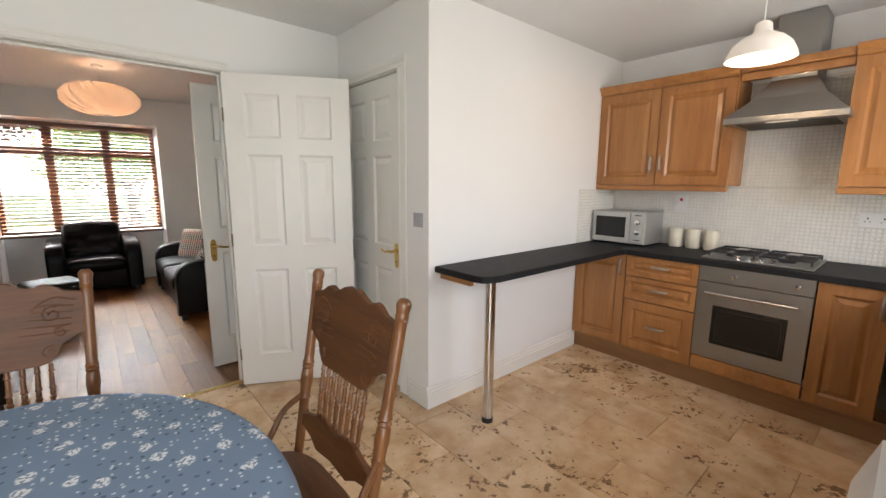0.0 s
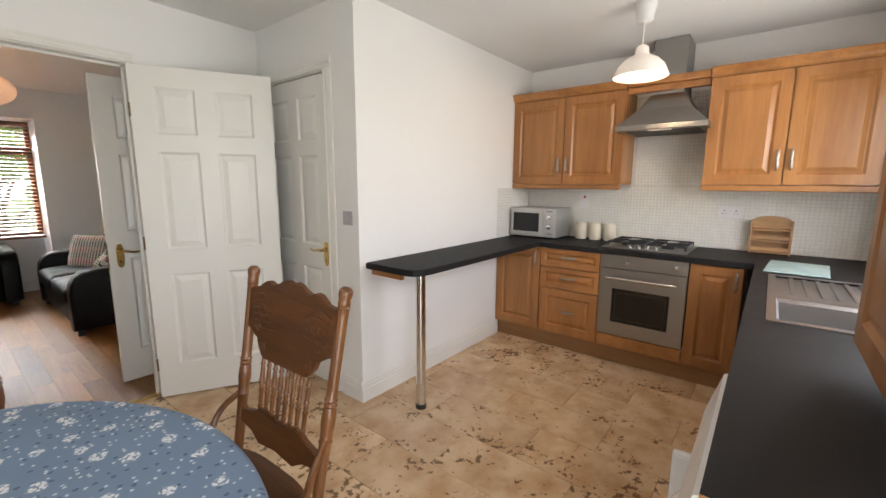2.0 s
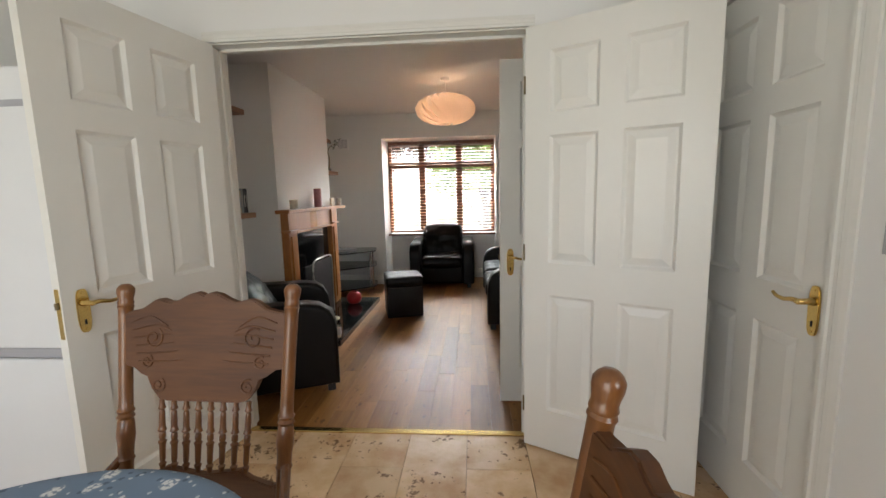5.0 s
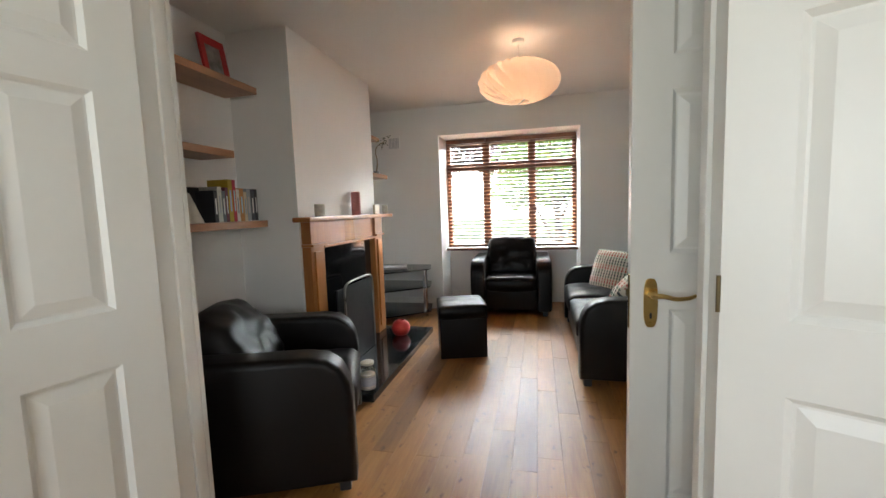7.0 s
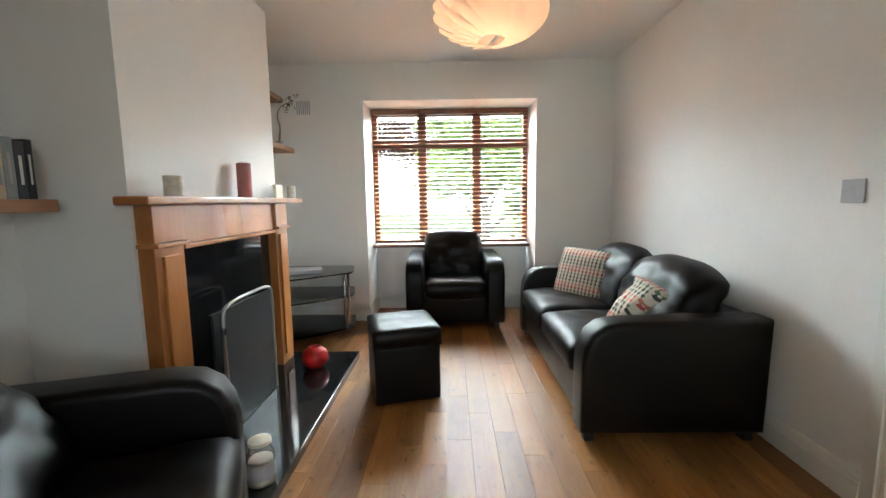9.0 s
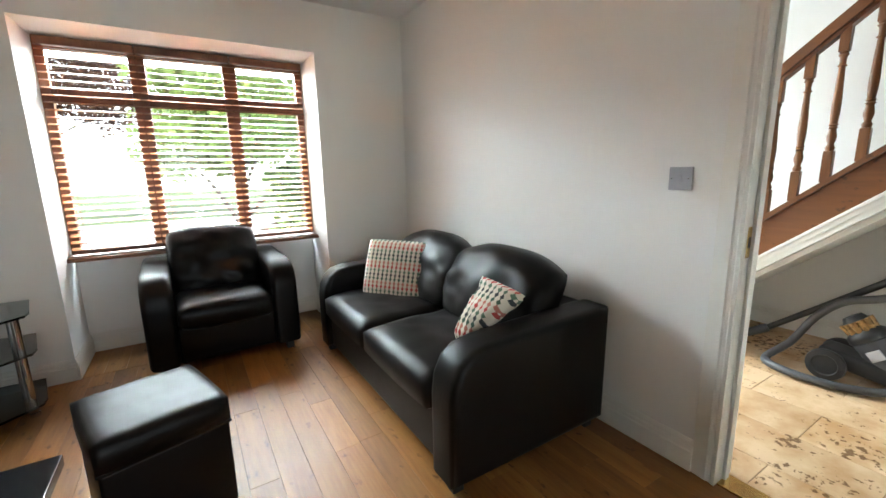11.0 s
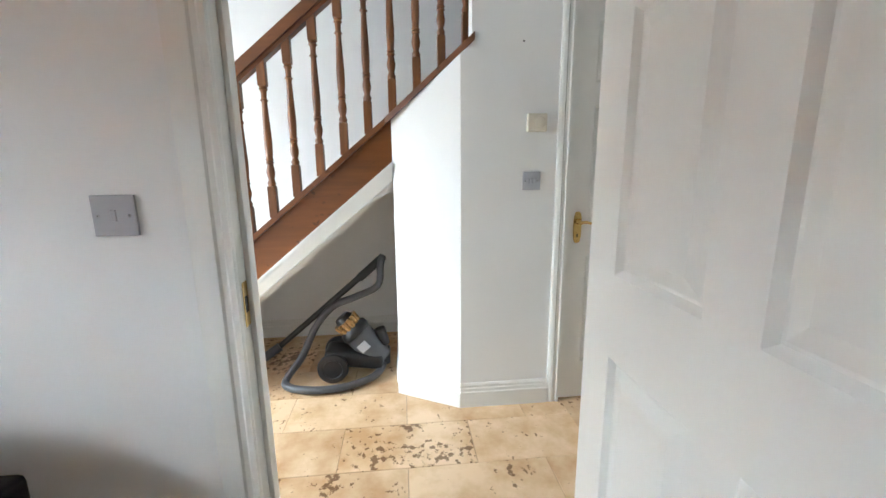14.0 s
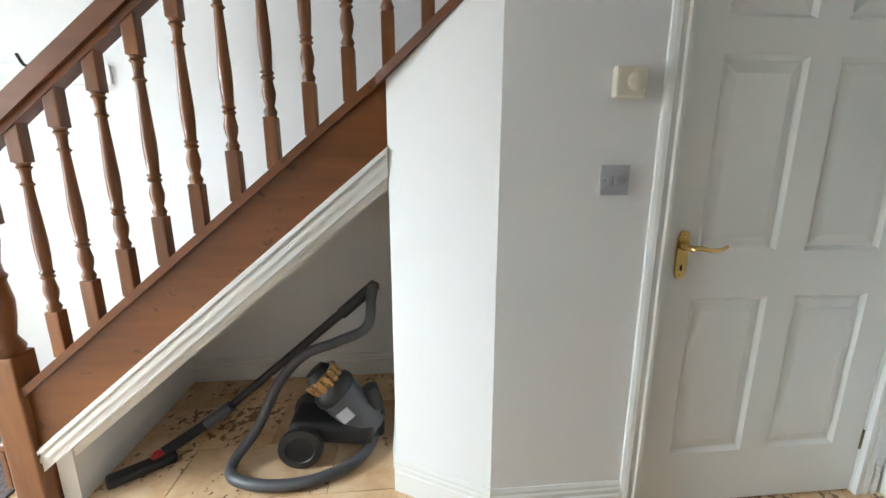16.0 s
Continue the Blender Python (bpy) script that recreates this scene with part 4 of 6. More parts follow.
def sink():
    ob = thing("sink", pose(2.085, 0.43, 0.8955), "stainless steel inset sink with ribbed drainer", "sink")
    w, d = 0.99, 0.50
    part("rim", boxes((0, w, 0, 0.045, 0, 0.004), (0, w, d - 0.03, d, 0, 0.004), (0, 0.035, 0.045, d - 0.03, 0, 0.004), (0.40, 0.44, 0.045, d - 0.03, 0, 0.004), (w - 0.03, w, 0.045, d - 0.03, 0, 0.004), (0.44, 0.50, 0.045, d - 0.03, -0.002, 0.003)), SINK, ob)
    bm3 = bmesh.new()
    rings = []
    for ins, z in ((0, 0.002), (0.01, -0.012), (0.02, -0.14), (0.05, -0.155)):
        rings.append([bm3.verts.new(c) for c in ((0.035 + ins, 0.045 + ins, z), (0.40 - ins, 0.045 + ins, z), (0.40 - ins, d - 0.03 - ins, z), (0.035 + ins, d - 0.03 - ins, z))])
    for a, b in zip(rings, rings[1:]):
        for i in range(4):
            bm3.faces.new((a[(i + 1) % 4], a[i], b[i], b[(i + 1) % 4]))
    bm3.faces.new(rings[-1])
    part("bowl", bm3, SINK, ob)
    part("drainer", boxes((0.50, w - 0.03, 0.045, d - 0.03, -0.012, -0.008)), SINK, ob)
    for k in range(7):
        part("drainer_rib", box(0.52, w - 0.05, 0.085 + k * 0.052, 0.105 + k * 0.052, -0.0085, 0.001, 0.004), SINK, ob)


sink()

wm = thing("washing_machine", pose(1.63, 0.992, 0, 0, 0, 180), "white front-loading washing machine under the worktop", "washing machine")
part("body", box(0.005, 0.60, 0.0, 0.54, 0.01, 0.85, 0.008), APPL, wm)
part("control_panel", prism([(0.0, 0.70), (-0.03, 0.70), (-0.055, 0.72), (-0.02, 0.84), (0.0, 0.85)], 0.006, 0.599, m=Matrix(((0, 1, 0, 0), (1, 0, 0, 0), (0, 0, 1, 0), (0, 0, 0, 1)))), APPL, wm)
part("front", prism([(0.0, 0.02), (-0.022, 0.03), (-0.05, 0.35), (-0.045, 0.69), (0.0, 0.69)], 0.006, 0.599, m=Matrix(((0, 1, 0, 0), (1, 0, 0, 0), (0, 0, 1, 0), (0, 0, 0, 1)))), APPL, wm)
part("porthole", lathe([(0.19, 0.0), (0.185, 0.03), (0.16, 0.05), (0.13, 0.045), (0.12, 0.03), (0.0, 0.02)], 32, m=pose(0.30, -0.04, 0.42, 90), cap=False), APPL, wm, "round white door", True)
part("seal", lathe([(0.2, 0.0), (0.2, 0.008), (0.19, 0.008)], 32, m=pose(0.30, -0.046, 0.42, 90), cap=False), BLACKM, wm, "", True)
part("door_catch", box(0.095, 0.125, -0.115, -0.05, 0.40, 0.62, 0.012), APPL, wm, "white plastic door grip")

ff = thing("fridge_freezer", pose(-1.40, 3.34, 0), "tall white fridge freezer beside the open door", "fridge")
part("cabinet", box(0, 0.60, 0.065, 0.555, 0.0, 1.80, 0.006), APPL, ff)
part("upper_door", box(0, 0.60, 0, 0.06, 0.72, 1.80, 0.012, 3), APPL, ff)
part("lower_door", box(0, 0.60, 0, 0.06, 0.03, 0.675, 0.012, 3), APPL, ff)
part("grip_strip", box(0.004, 0.596, 0.012, 0.06, 0.678, 0.717, 0.002, 1), GREYPL, ff, "grey grip strip between the doors")
part("badge", boxes((0.44, 0.55, -0.002, -0.0005, 1.655, 1.68)), GREYPL, ff, "grey maker's badge bar")

# wall plates in the kitchen
def plate(name, m, w, h, label, rockers=1, material=None, sockets=False):
    ob = thing(name, m, label, "socket" if sockets else "light switch")
    part("plate", box(-w / 2, w / 2, -0.008, -0.0005, -h / 2, h / 2, 0.002), material or GREYPL, ob)
    for i in range(rockers):
        x = (i - (rockers - 1) / 2) * 0.017
        part("rocker", box(x - 0.006, x + 0.006, -0.012, -0.0082, -0.013, 0.013, 0.0015, 1), material or GREYPL, ob)
    for x in (-w / 2 + 0.012, w / 2 - 0.012):
        part("screw", lathe([(0.0028, 0), (0.0028, 0.0012)], 8, m=pose(x, -0.0082, 0, 90)), CHROME if not sockets else PLASTIC, ob)
    return ob


plate("light_switch", pose(KX, 2.955, 1.165, 0, 0, -90), 0.085, 0.085, "grey-white plastic light switch beside the kitchen door", 2)
plate("light_switch", pose(KX, 5.40, 1.175, 0, 0, -90), 0.088, 0.088, "grey plastic light switch on the living room wall", 1)
plate("light_switch", pose(2.87, 4.155, 1.195, 0, 0, -90), 0.088, 0.088, "grey plastic triple light switch in the hall", 3)
cs = plate("cooker_switch", pose(3.994, 2.285, 1.235, 0, 0, -90), 0.085, 0.14, "white cooker switch plate with red rocker", 0, PLASTIC)
part("rocker", box(-0.01, 0.01, -0.013, -0.0082, 0.015, 0.04, 0.002, 1), RED, cs, "red rocker")
so = plate("double_socket", pose(3.994, 1.19, 1.175, 0, 0, -90), 0.147, 0.086, "white plastic double socket on the tiles", 0, PLASTIC, True)
for x in (-0.036, 0.036):
    part("pin_holes", boxes((x - 0.003, x + 0.003, -0.0095, -0.0082, 0.004, 0.016), (x - 0.014, x - 0.008, -0.0095, -0.0082, -0.014, -0.009), (x + 0.008, x + 0.014, -0.0095, -0.0082, -0.014, -0.009)), BLACKM, so)
th = thing("thermostat", pose(2.87, 4.14, 1.467, 0, 0, -90), "cream plastic room thermostat with round dial", "thermostat")
part("case", box(-0.047, 0.047, -0.028, -0.0005, -0.042, 0.042, 0.006), CREAM, th)
part("dial", lathe([(0.026, 0), (0.026, 0.006), (0.022, 0.009), (0, 0.009)], 24, m=pose(0.012, -0.028, 0.002, 90), cap=False), CREAM, th, "", True)
solid("nail", lathe([(0.004, 0), (0.004, 0.006)], 8, m=pose(2.8695, 4.21, 1.827, 90, 0, -90)), BLACKM, "small dark nail in the hall wall", "nail")

# pendant lamp
SHADEW = glow("white_enamel_shade", (1, 0.75, 0.5), 0.085, (0.85, 0.83, 0.8))
pd = thing("pendant_lamp", pose(3.0, 1.645, CEILZ), "white enamel dome pendant lamp, lit", "ceiling lamp")
part("rose", lathe([(0.062, -0.001), (0.062, -0.02), (0.05, -0.07), (0.047, -0.10), (0.03, -0.112), (0, -0.113)], 24, cap=False), PLASTIC, pd, "white ceiling rose", True)
part("cord", tube([(0, 0, -0.11), (0, 0, -0.24)], 0.004, 8), PLASTIC, pd, "", True)
part("shade", lathe([(0.02, -0.235), (0.034, -0.245), (0.04, -0.285), (0.054, -0.295), (0.09, -0.313), (0.126, -0.348), (0.146, -0.392), (0.152, -0.412), (0.147, -0.412), (0.122, -0.358), (0.086, -0.325), (0.035, -0.305)], 40, cap=False), SHADEW, pd, "", True, 60)
part("bulb", lathe([(0.014, -0.31), (0.016, -0.33), (0.03, -0.365), (0.03, -0.385), (0.018, -0.40), (0, -0.404)], 18, cap=False), glow("lit_bulb", (1, 0.82, 0.6), 5), pd, "", True)

# ---- dining table and chairs ----
tb = thing("dining_table", pose(0.11, 1.95, 0), "oval pedestal dining table with dark oak base", "dining table")
ell = [(0.53 * math.cos(2 * math.pi * k / 64), 0.66 * math.sin(2 * math.pi * k / 64)) for k in range(64)]


def slab(outline, z0, z1, bevel=0.0):
    bm4 = prism([(x, y) for x, y in outline], -z1, -z0, bevel)
    bm4.transform(Matrix(((1, 0, 0, 0), (0, 0, 1, 0), (0, -1, 0, 0), (0, 0, 0, 1))))
    bmesh.ops.recalc_face_normals(bm4, faces=bm4.faces[:])
    return bm4


part("tabletop", slab(ell, 0.715, 0.744, 0.006), CHAIRH, tb)
part("column", lathe([(0.09, 0.10), (0.11, 0.14), (0.06, 0.2), (0.055, 0.3), (0.09, 0.42), (0.07, 0.55), (0.08, 0.66), (0.14, 0.715)], 24), CHAIR, tb, "", True)
for k in range(4):
    part("foot", tube([(0, 0, 0.15), (0.12 * math.cos(k * 1.571 + 0.78), 0.12 * math.sin(k * 1.571 + 0.78), 0.14), (0.4 * math.cos(k * 1.571 + 0.78), 0.4 * math.sin(k * 1.571 + 0.78), 0.025)], [0.05, 0.045, 0.025], 10), CHAIR, tb, "", True)


def cloth_material():
    """Blue cotton with scattered small dark sprigs and white flower clusters."""
    m = mat("blue_floral_cotton", (0.185, 0.265, 0.375), 0.8, var=0.06, scale=5, fine=400, bump=0.15, dist=0.001)
    N, L = m.node_tree.nodes, m.node_tree.links
    b = N["Principled BSDF"]
    col = b.inputs["Base Color"].links[0].from_socket
    tc = N.new("ShaderNodeTexCoord")

    def spots(scale, radius, feather, color, warp, seed, dens, floret=0):
        nonlocal col
        mp = N.new("ShaderNodeMapping")
        mp.inputs["Scale"].default_value, mp.inputs["Location"].default_value = (1, 1, 0.0), (seed, seed * 2, 0)
        L.new(tc.outputs["Object"], mp.inputs[0])
        nz = N.new("ShaderNodeTexNoise")
        nz.inputs["Scale"].default_value, nz.inputs["Detail"].default_value = warp, 2
        L.new(mp.outputs[0], nz.inputs["Vector"])
        va = N.new("ShaderNodeVectorMath")
        va.operation = "MULTIPLY_ADD"
        k = 0.9 / warp
        va.inputs[1].default_value = (k, k, 0)
        L.new(nz.outputs["Color"], va.inputs[0])
        L.new(mp.outputs[0], va.inputs[2])
        vo = N.new("ShaderNodeTexVoronoi")
        vo.inputs["Scale"].default_value = scale
        vo.voronoi_dimensions = "2D"
        L.new(va.outputs[0], vo.inputs["Vector"])
        mr = N.new("ShaderNodeMapRange")
        mr.inputs[1].default_value, mr.inputs[2].default_value = radius, radius + feather
        mr.inputs[3].default_value, mr.inputs[4].default_value = 1, 0
        L.new(vo.outputs["Distance"], mr.inputs[0])
        sel = N.new("ShaderNodeSeparateColor")
        L.new(vo.outputs["Color"], sel.inputs[0])
        gt = N.new("ShaderNodeMath")
        gt.operation = "GREATER_THAN"
        gt.inputs[1].default_value = 1 - dens
        L.new(sel.outputs[0], gt.inputs[0])
        mu = N.new("ShaderNodeMath")
        mu.operation = "MULTIPLY"
        L.new(mr.outputs[0], mu.inputs[0])
        L.new(gt.outputs[0], mu.inputs[1])
        fac = mu.outputs[0]
        if floret:
            fv, fr, fm = N.new("ShaderNodeTexVoronoi"), N.new("ShaderNodeMapRange"), N.new("ShaderNodeMath")
            fv.inputs["Scale"].default_value, fv.voronoi_dimensions = floret, "2D"
            L.new(mp.outputs[0], fv.inputs["Vector"])
            fr.inputs[1].default_value, fr.inputs[2].default_value, fr.inputs[3].default_value, fr.inputs[4].default_value = 0.42, 0.55, 1, 0.1
            L.new(fv.outputs["Distance"], fr.inputs[0])
            fm.operation = "MULTIPLY"
            L.new(fac, fm.inputs[0])
            L.new(fr.outputs[0], fm.inputs[1])
            fac = fm.outputs[0]
        mx = N.new("ShaderNodeMix")
        mx.data_type = "RGBA"
        mx.inputs[7].default_value = (*color, 1)
        L.new(fac, mx.inputs[0])
        L.new(col, mx.inputs[6])
        col = mx.outputs[2]
    spots(38, 0.15, 0.07, (0.09, 0.135, 0.20), 90, 0.3, 0.30)
    spots(70, 0.22, 0.06, (0.55, 0.61, 0.66), 150, 1.7, 0.17)
    spots(13, 0.17, 0.06, (0.74, 0.76, 0.76), 30, 3.1, 0.75, 120)
    L.new(col, b.inputs["Base Color"])
    return m


bm = bmesh.new()
rings = []
for i, (s, z) in enumerate(((0.0, 0.7505), (0.5, 0.7505), (0.97, 0.7505), (1.0, 0.749), (1.018, 0.742), (1.026, 0.72), (1.03, 0.66), (1.035, 0.58))):
    r = []
    for k in range(120):
        a = 2 * math.pi * k / 120
        w = 1.0 + (0.012 * math.sin(a * 17) + 0.010 * math.sin(a * 11 + 1)) * max(0, i - 4) / 1.6
        r.append(bm.verts.new((0.54 * s * w * math.cos(a), 0.67 * s * w * math.sin(a), z)) if s else None)
    rings.append(r)
c = bm.verts.new((0, 0, 0.7505))
for k in range(120):
    bm.faces.new((c, rings[1][k], rings[1][(k + 1) % 120]))
    for a, b in zip(rings[1:], rings[2:]):
        bm.faces.new((a[k], b[k], b[(k + 1) % 120], a[(k + 1) % 120]))
solid("tablecloth", bm, cloth_material(), "blue cotton tablecloth with small white flowers", "tablecloth", m=pose(0.11, 1.95, 0), smooth=True, angle=80)


def turned(z0, z1, r, beads, seg=14):
    """A turned spindle: a swelling shaft with bead rings at the fractions given."""
    prof = []
    n = 40
    for i in range(n + 1):
        u = i / n
        rr = r * (0.82 + 0.18 * math.sin(math.pi * u) ** 2)
        for bpos, size in beads:
            d = abs(u - bpos) / 0.022
            if d < 1:
                rr += size * r * math.sqrt(1 - d * d)
            elif d < 1.9:
                rr -= 0.22 * r
        prof.append((rr, z0 + (z1 - z0) * u))
    return lathe(prof, seg)


def between(bm5, a, b):
    """Moves a spindle that was built from z 0 to 1 on to the line from a to b."""
    a, b = Vector(a), Vector(b)
    d = b - a
    q = d.to_track_quat("Z", "Y").to_matrix().to_4x4()
    bm5.transform(Matrix.Translation(a) @ q @ Matrix.Diagonal((1, 1, d.length, 1)))
    return bm5


def back_y(z):
    return -0.115 + 0.115 * (z - 0.44) / (1.085 - 0.44)


def dining_chair(m, width):
    ob = thing("dining_chair", m, "dark-stained oak press-back dining chair with turned spindles", "chair", "chairs round the table")
    h = width / 2
    for s in (-1, 1):
        prof = [(0.02, 0), (0.021, 0.25), (0.022, 0.30), (0.026, 0.31), (0.022, 0.32), (0.023, 0.36), (0.027, 0.40), (0.024, 0.455), (0.021, 0.465), (0.026, 0.475), (0.021, 0.487), (0.026, 0.497), (0.021, 0.51), (0.0205, 0.55), (0.021, 0.86), (0.0215, 0.90), (0.0245, 0.908), (0.0215, 0.916), (0.024, 0.925), (0.0215, 0.935), (0.0225, 0.945), (0.026, 0.965), (0.026, 0.98), (0.020, 0.992), (0.012, 1.0), (0.0, 1.001)]
        part("back_post", between(lathe([(r * 0.8, z) for r, z in prof], 16, cap=False), (s * (h - 0.025), back_y(0.44) - 0.005, 0.43), (s * h, 0.0, 1.08)), CHAIR, ob, "", True)
        part("back_leg", between(turned(0, 1, 0.021, ((0.25, 0.25), (0.7, 0.3))), (s * (h - 0.02), -0.05, 0), (s * (h - 0.03), -0.125, 0.43)), CHAIR, ob, "", True)
        part("front_leg", between(turned(0, 1, 0.022, ((0.2, 0.3), (0.5, 0.25), (0.78, 0.35))), (s * (h - 0.02), -0.52, 0), (s * (h - 0.04), -0.49, 0.43)), CHAIR, ob, "", True)
        pts = curve([(s * (h - 0.012), back_y(0.66) - 0.01, 0.64), (s * (h + 0.012), back_y(0.6) - 0.06, 0.59), (s * (h + 0.018), -0.19, 0.52), (s * (h - 0.01), -0.245, 0.462)], 5)
        part("side_brace", tube(pts, 0.011, 8), CHAIR, ob, "", True)
        part("stretcher", between(turned(0, 1, 0.012, ((0.5, 0.4),), 10), (s * (h - 0.03), -0.075, 0.16), (s * (h - 0.03), -0.51, 0.16)), CHAIR, ob, "", True)
    for z, y in ((0.22, -0.512), (0.30, -0.507)):
        part("stretcher", between(turned(0, 1, 0.012, ((0.5, 0.4),), 10), (-h + 0.035, y, z), (h - 0.035, y, z)), CHAIR, ob, "", True)
    seat = []
    for k in range(48):
        a = 2 * math.pi * k / 48
        cx, cy = math.cos(a), math.sin(a)
        seat.append(((h + 0.005) * math.copysign(abs(cx) ** 0.55, cx), -0.325 + 0.225 * math.copysign(abs(cy) ** 0.6, cy)))
    part("seat", slab(seat, 0.43, 0.462, 0.009), CHAIRH, ob)
    # crest: wavy top, shouldered bottom; tilted with the back
    q = h - 0.012
    tops = [(-q, 1.008), (-q * 0.9, 1.012), (-q * 0.78, 1.018), (-q * 0.70, 1.030), (-q * 0.62, 1.041), (-q * 0.54, 1.043), (-q * 0.46, 1.037), (-q * 0.40, 1.035), (-q * 0.30, 1.043), (-q * 0.20, 1.055),
            (-q * 0.10, 1.060), (-q * 0.05, 1.058), (0, 1.053)]
    lows = [(-q, 0.872), (-q * 0.88, 0.868), (-q * 0.78, 0.852), (-q * 0.70, 0.845), (-q * 0.64, 0.815), (-q * 0.54, 0.790), (-q * 0.44, 0.785), (0, 0.785)]
    o = lows + [(-x, z) for x, z in reversed(lows[:-1])] + [(-x, z) for x, z in tops[:-1]] + [(x, z) for x, z in reversed(tops)]

    def lean(bm6):
        for v in bm6.verts:
            v.co.y += back_y(v.co.z)
        return bm6
    crest = part("crest_panel", lean(prism(o, -0.012, 0.010, 0.003)), CHAIRH, ob)
    for s in (-1, 1):
        for cx, cz, r0, turns in ((s * q * 0.62, 0.945, 0.028, 1.4), (s * q * 0.70, 0.885, 0.018, 1.3), (s * q * 0.55, 0.825, 0.02, 1.4)):
            pts = []
            for k in range(26):
                a = s * (2 * math.pi * turns * k / 25) + 1.0
                r = r0 * (1 - 0.8 * k / 25)
                pts.append((cx + r * math.cos(a), -0.0125 + back_y(cz + r * math.sin(a)), cz + r * math.sin(a)))
            part("carving", tube(pts, 0.0028, 6), CHAIRH, crest, "", True)
        for k in range(6):
            pts = curve([(s * q * (0.9 - 0.02 * k), -0.0125 + back_y(0.98 - 0.02 * k), 0.985 - 0.02 * k), (s * q * (0.66 - 0.08 * k), -0.0125 + back_y(1.0 - 0.02 * k), 1.0 - 0.022 * k), (s * q * (0.44 - 0.05 * k), -0.0125 + back_y(0.97), 0.975 - 0.012 * k)], 4)
            part("carving", tube(pts, 0.0022, 6), CHAIRH, crest, "", True)
    low = [(-q + 0.008, 0.60), (-q * 0.85, 0.585), (-q * 0.6, 0.60), (-q * 0.45, 0.618), (0, 0.605)]
    bot = [(-q + 0.008, 0.545), (-q * 0.6, 0.530), (-q * 0.4, 0.505), (0, 0.515)]
    o2 = bot + [(-x, z) for x, z in reversed(bot[:-1])] + [(-x, z) for x, z in low[:-1]] + [(x, z) for x, z in reversed(low)]
    part("lower_rail", lean(prism(o2, -0.011, 0.009, 0.003)), CHAIRH, ob)
    for k in range(8):
        x = (k - 3.5) * q * 0.155
        part("spindle", between(turned(0, 1, 0.0078, ((0.12, 0.35), (0.42, 0.35), (0.58, 0.35), (0.88, 0.35)), 10), (x * 0.94, back_y(0.60), 0.60), (x, back_y(0.785), 0.785)), CHAIR, ob, "", True)
    return ob


dining_chair(pose(0.973, 2.136, 0, 0, 0, -88), 0.50)
dining_chair(pose(0.10, 2.893, 0, 0, 0, -1.7), 0.468)

# ---- living room ----
def rounded(x0, x1, y0, y1, z0, z1, r, seg=4, m=None):
    return box(x0, x1, y0, y1, z0, z1, r, seg, m)


def seating(name, m, w, d, seats, label, category, arm=0.17, ah=0.615, lean=74, cushion_h=0.835):
    """A leather sofa or chair: front along y 0 facing -y, back at y d, x from 0 to w."""
    ob = thing(name, m, label, category)
    part("base", rounded(arm - 0.01, w - arm + 0.01, 0.03, d - 0.04, 0.06, 0.30, 0.03), LEATHER, ob, "", True)
    part("back_frame", rounded(0.03, w - 0.03, d - 0.19, d, 0.06, 0.60, 0.05), LEATHER, ob, "", True)
    for s in (0, 1):
        # an arm that rises to the front and rounds over
        prof = [(0.0, 0.06), (d - 0.02, 0.06), (d - 0.01, ah - 0.01), (d - 0.1, ah - 0.005), (0.18, ah - 0.02), (0.10, ah - 0.035), (0.045, ah - 0.075), (0.012, ah - 0.14), (0.0, ah - 0.22)]
        a = prism(prof, 0, arm, 0.0)
        a.transform(Matrix(((0, 1, 0, 0), (1, 0, 0, 0), (0, 0, 1, 0), (0, 0, 0, 1))))
        bmesh.ops.recalc_face_normals(a, faces=a.faces[:])
        rim = [e for e in a.edges if len({round(v.co.x, 4) for v in e.verts}) == 1]
        bmesh.ops.bevel(a, geom=rim, offset=0.034, segments=4, profile=0.55, affect="EDGES", clamp_overlap=True)
        a.transform(Matrix.Translation((s * (w - arm), 0, 0)))
        part("arm", a, LEATHER, ob, "", True, 55)
    sw = (w - 2 * arm) / seats
    for i in range(seats):
        x = arm + sw * (i + 0.5)
        part("seat_cushion", puff(sw - 0.006, d - 0.20, 0.19, 18, 0.30, 0.008, 2.3 * i, m=pose(x, (d - 0.24) / 2 + 0.005, 0.355), edge=0.5), LEATHER, ob, "", True, 80)
        cw, chh = sw + (0.06 if seats > 1 else 0.02), cushion_h - 0.37
        back = puff(cw, chh, 0.22, 22, 0.34, 0.02, 5.1 * i + 1, edge=0.42)
        outer = 0 if seats == 1 else (1 if i else -1)
        for v in back.verts:
            # filling sinks: thicker at the foot, the top rolls back and flops over the outer arm
            u, f = 2 * v.co.x / cw, v.co.y / chh + 0.5
            v.co.z *= 1.12 - 0.30 * f * f
            v.co.z -= 0.05 * max(0.0, f - 0.6) ** 2 / 0.16
            v.co.y -= (0.03 * abs(u) ** 3 + 0.035 * u * u * (seats > 1)) * f
            v.co.x *= 1 - (0.10 if outer else 0.03) * (2 * f - 1) ** 4
            v.co.y *= 1 - (0.07 if outer else 0.02) * u ** 4
            v.co.x += 0.05 * outer * max(0.0, u * outer) * max(0.0, f - 0.45)
        back.transform(pose(x, d - 0.25, 0.385 + (cushion_h - 0.38) / 2, lean))
        part("back_cushion", back, LEATHER, ob, "", True, 80)
    for x in (0.05, w - 0.10):
        for y in (0.03, d - 0.09):
            part("foot", box(x, x + 0.05, y, y + 0.05, 0.0, 0.065, 0.004, 1), BLACKM, ob)
    return ob


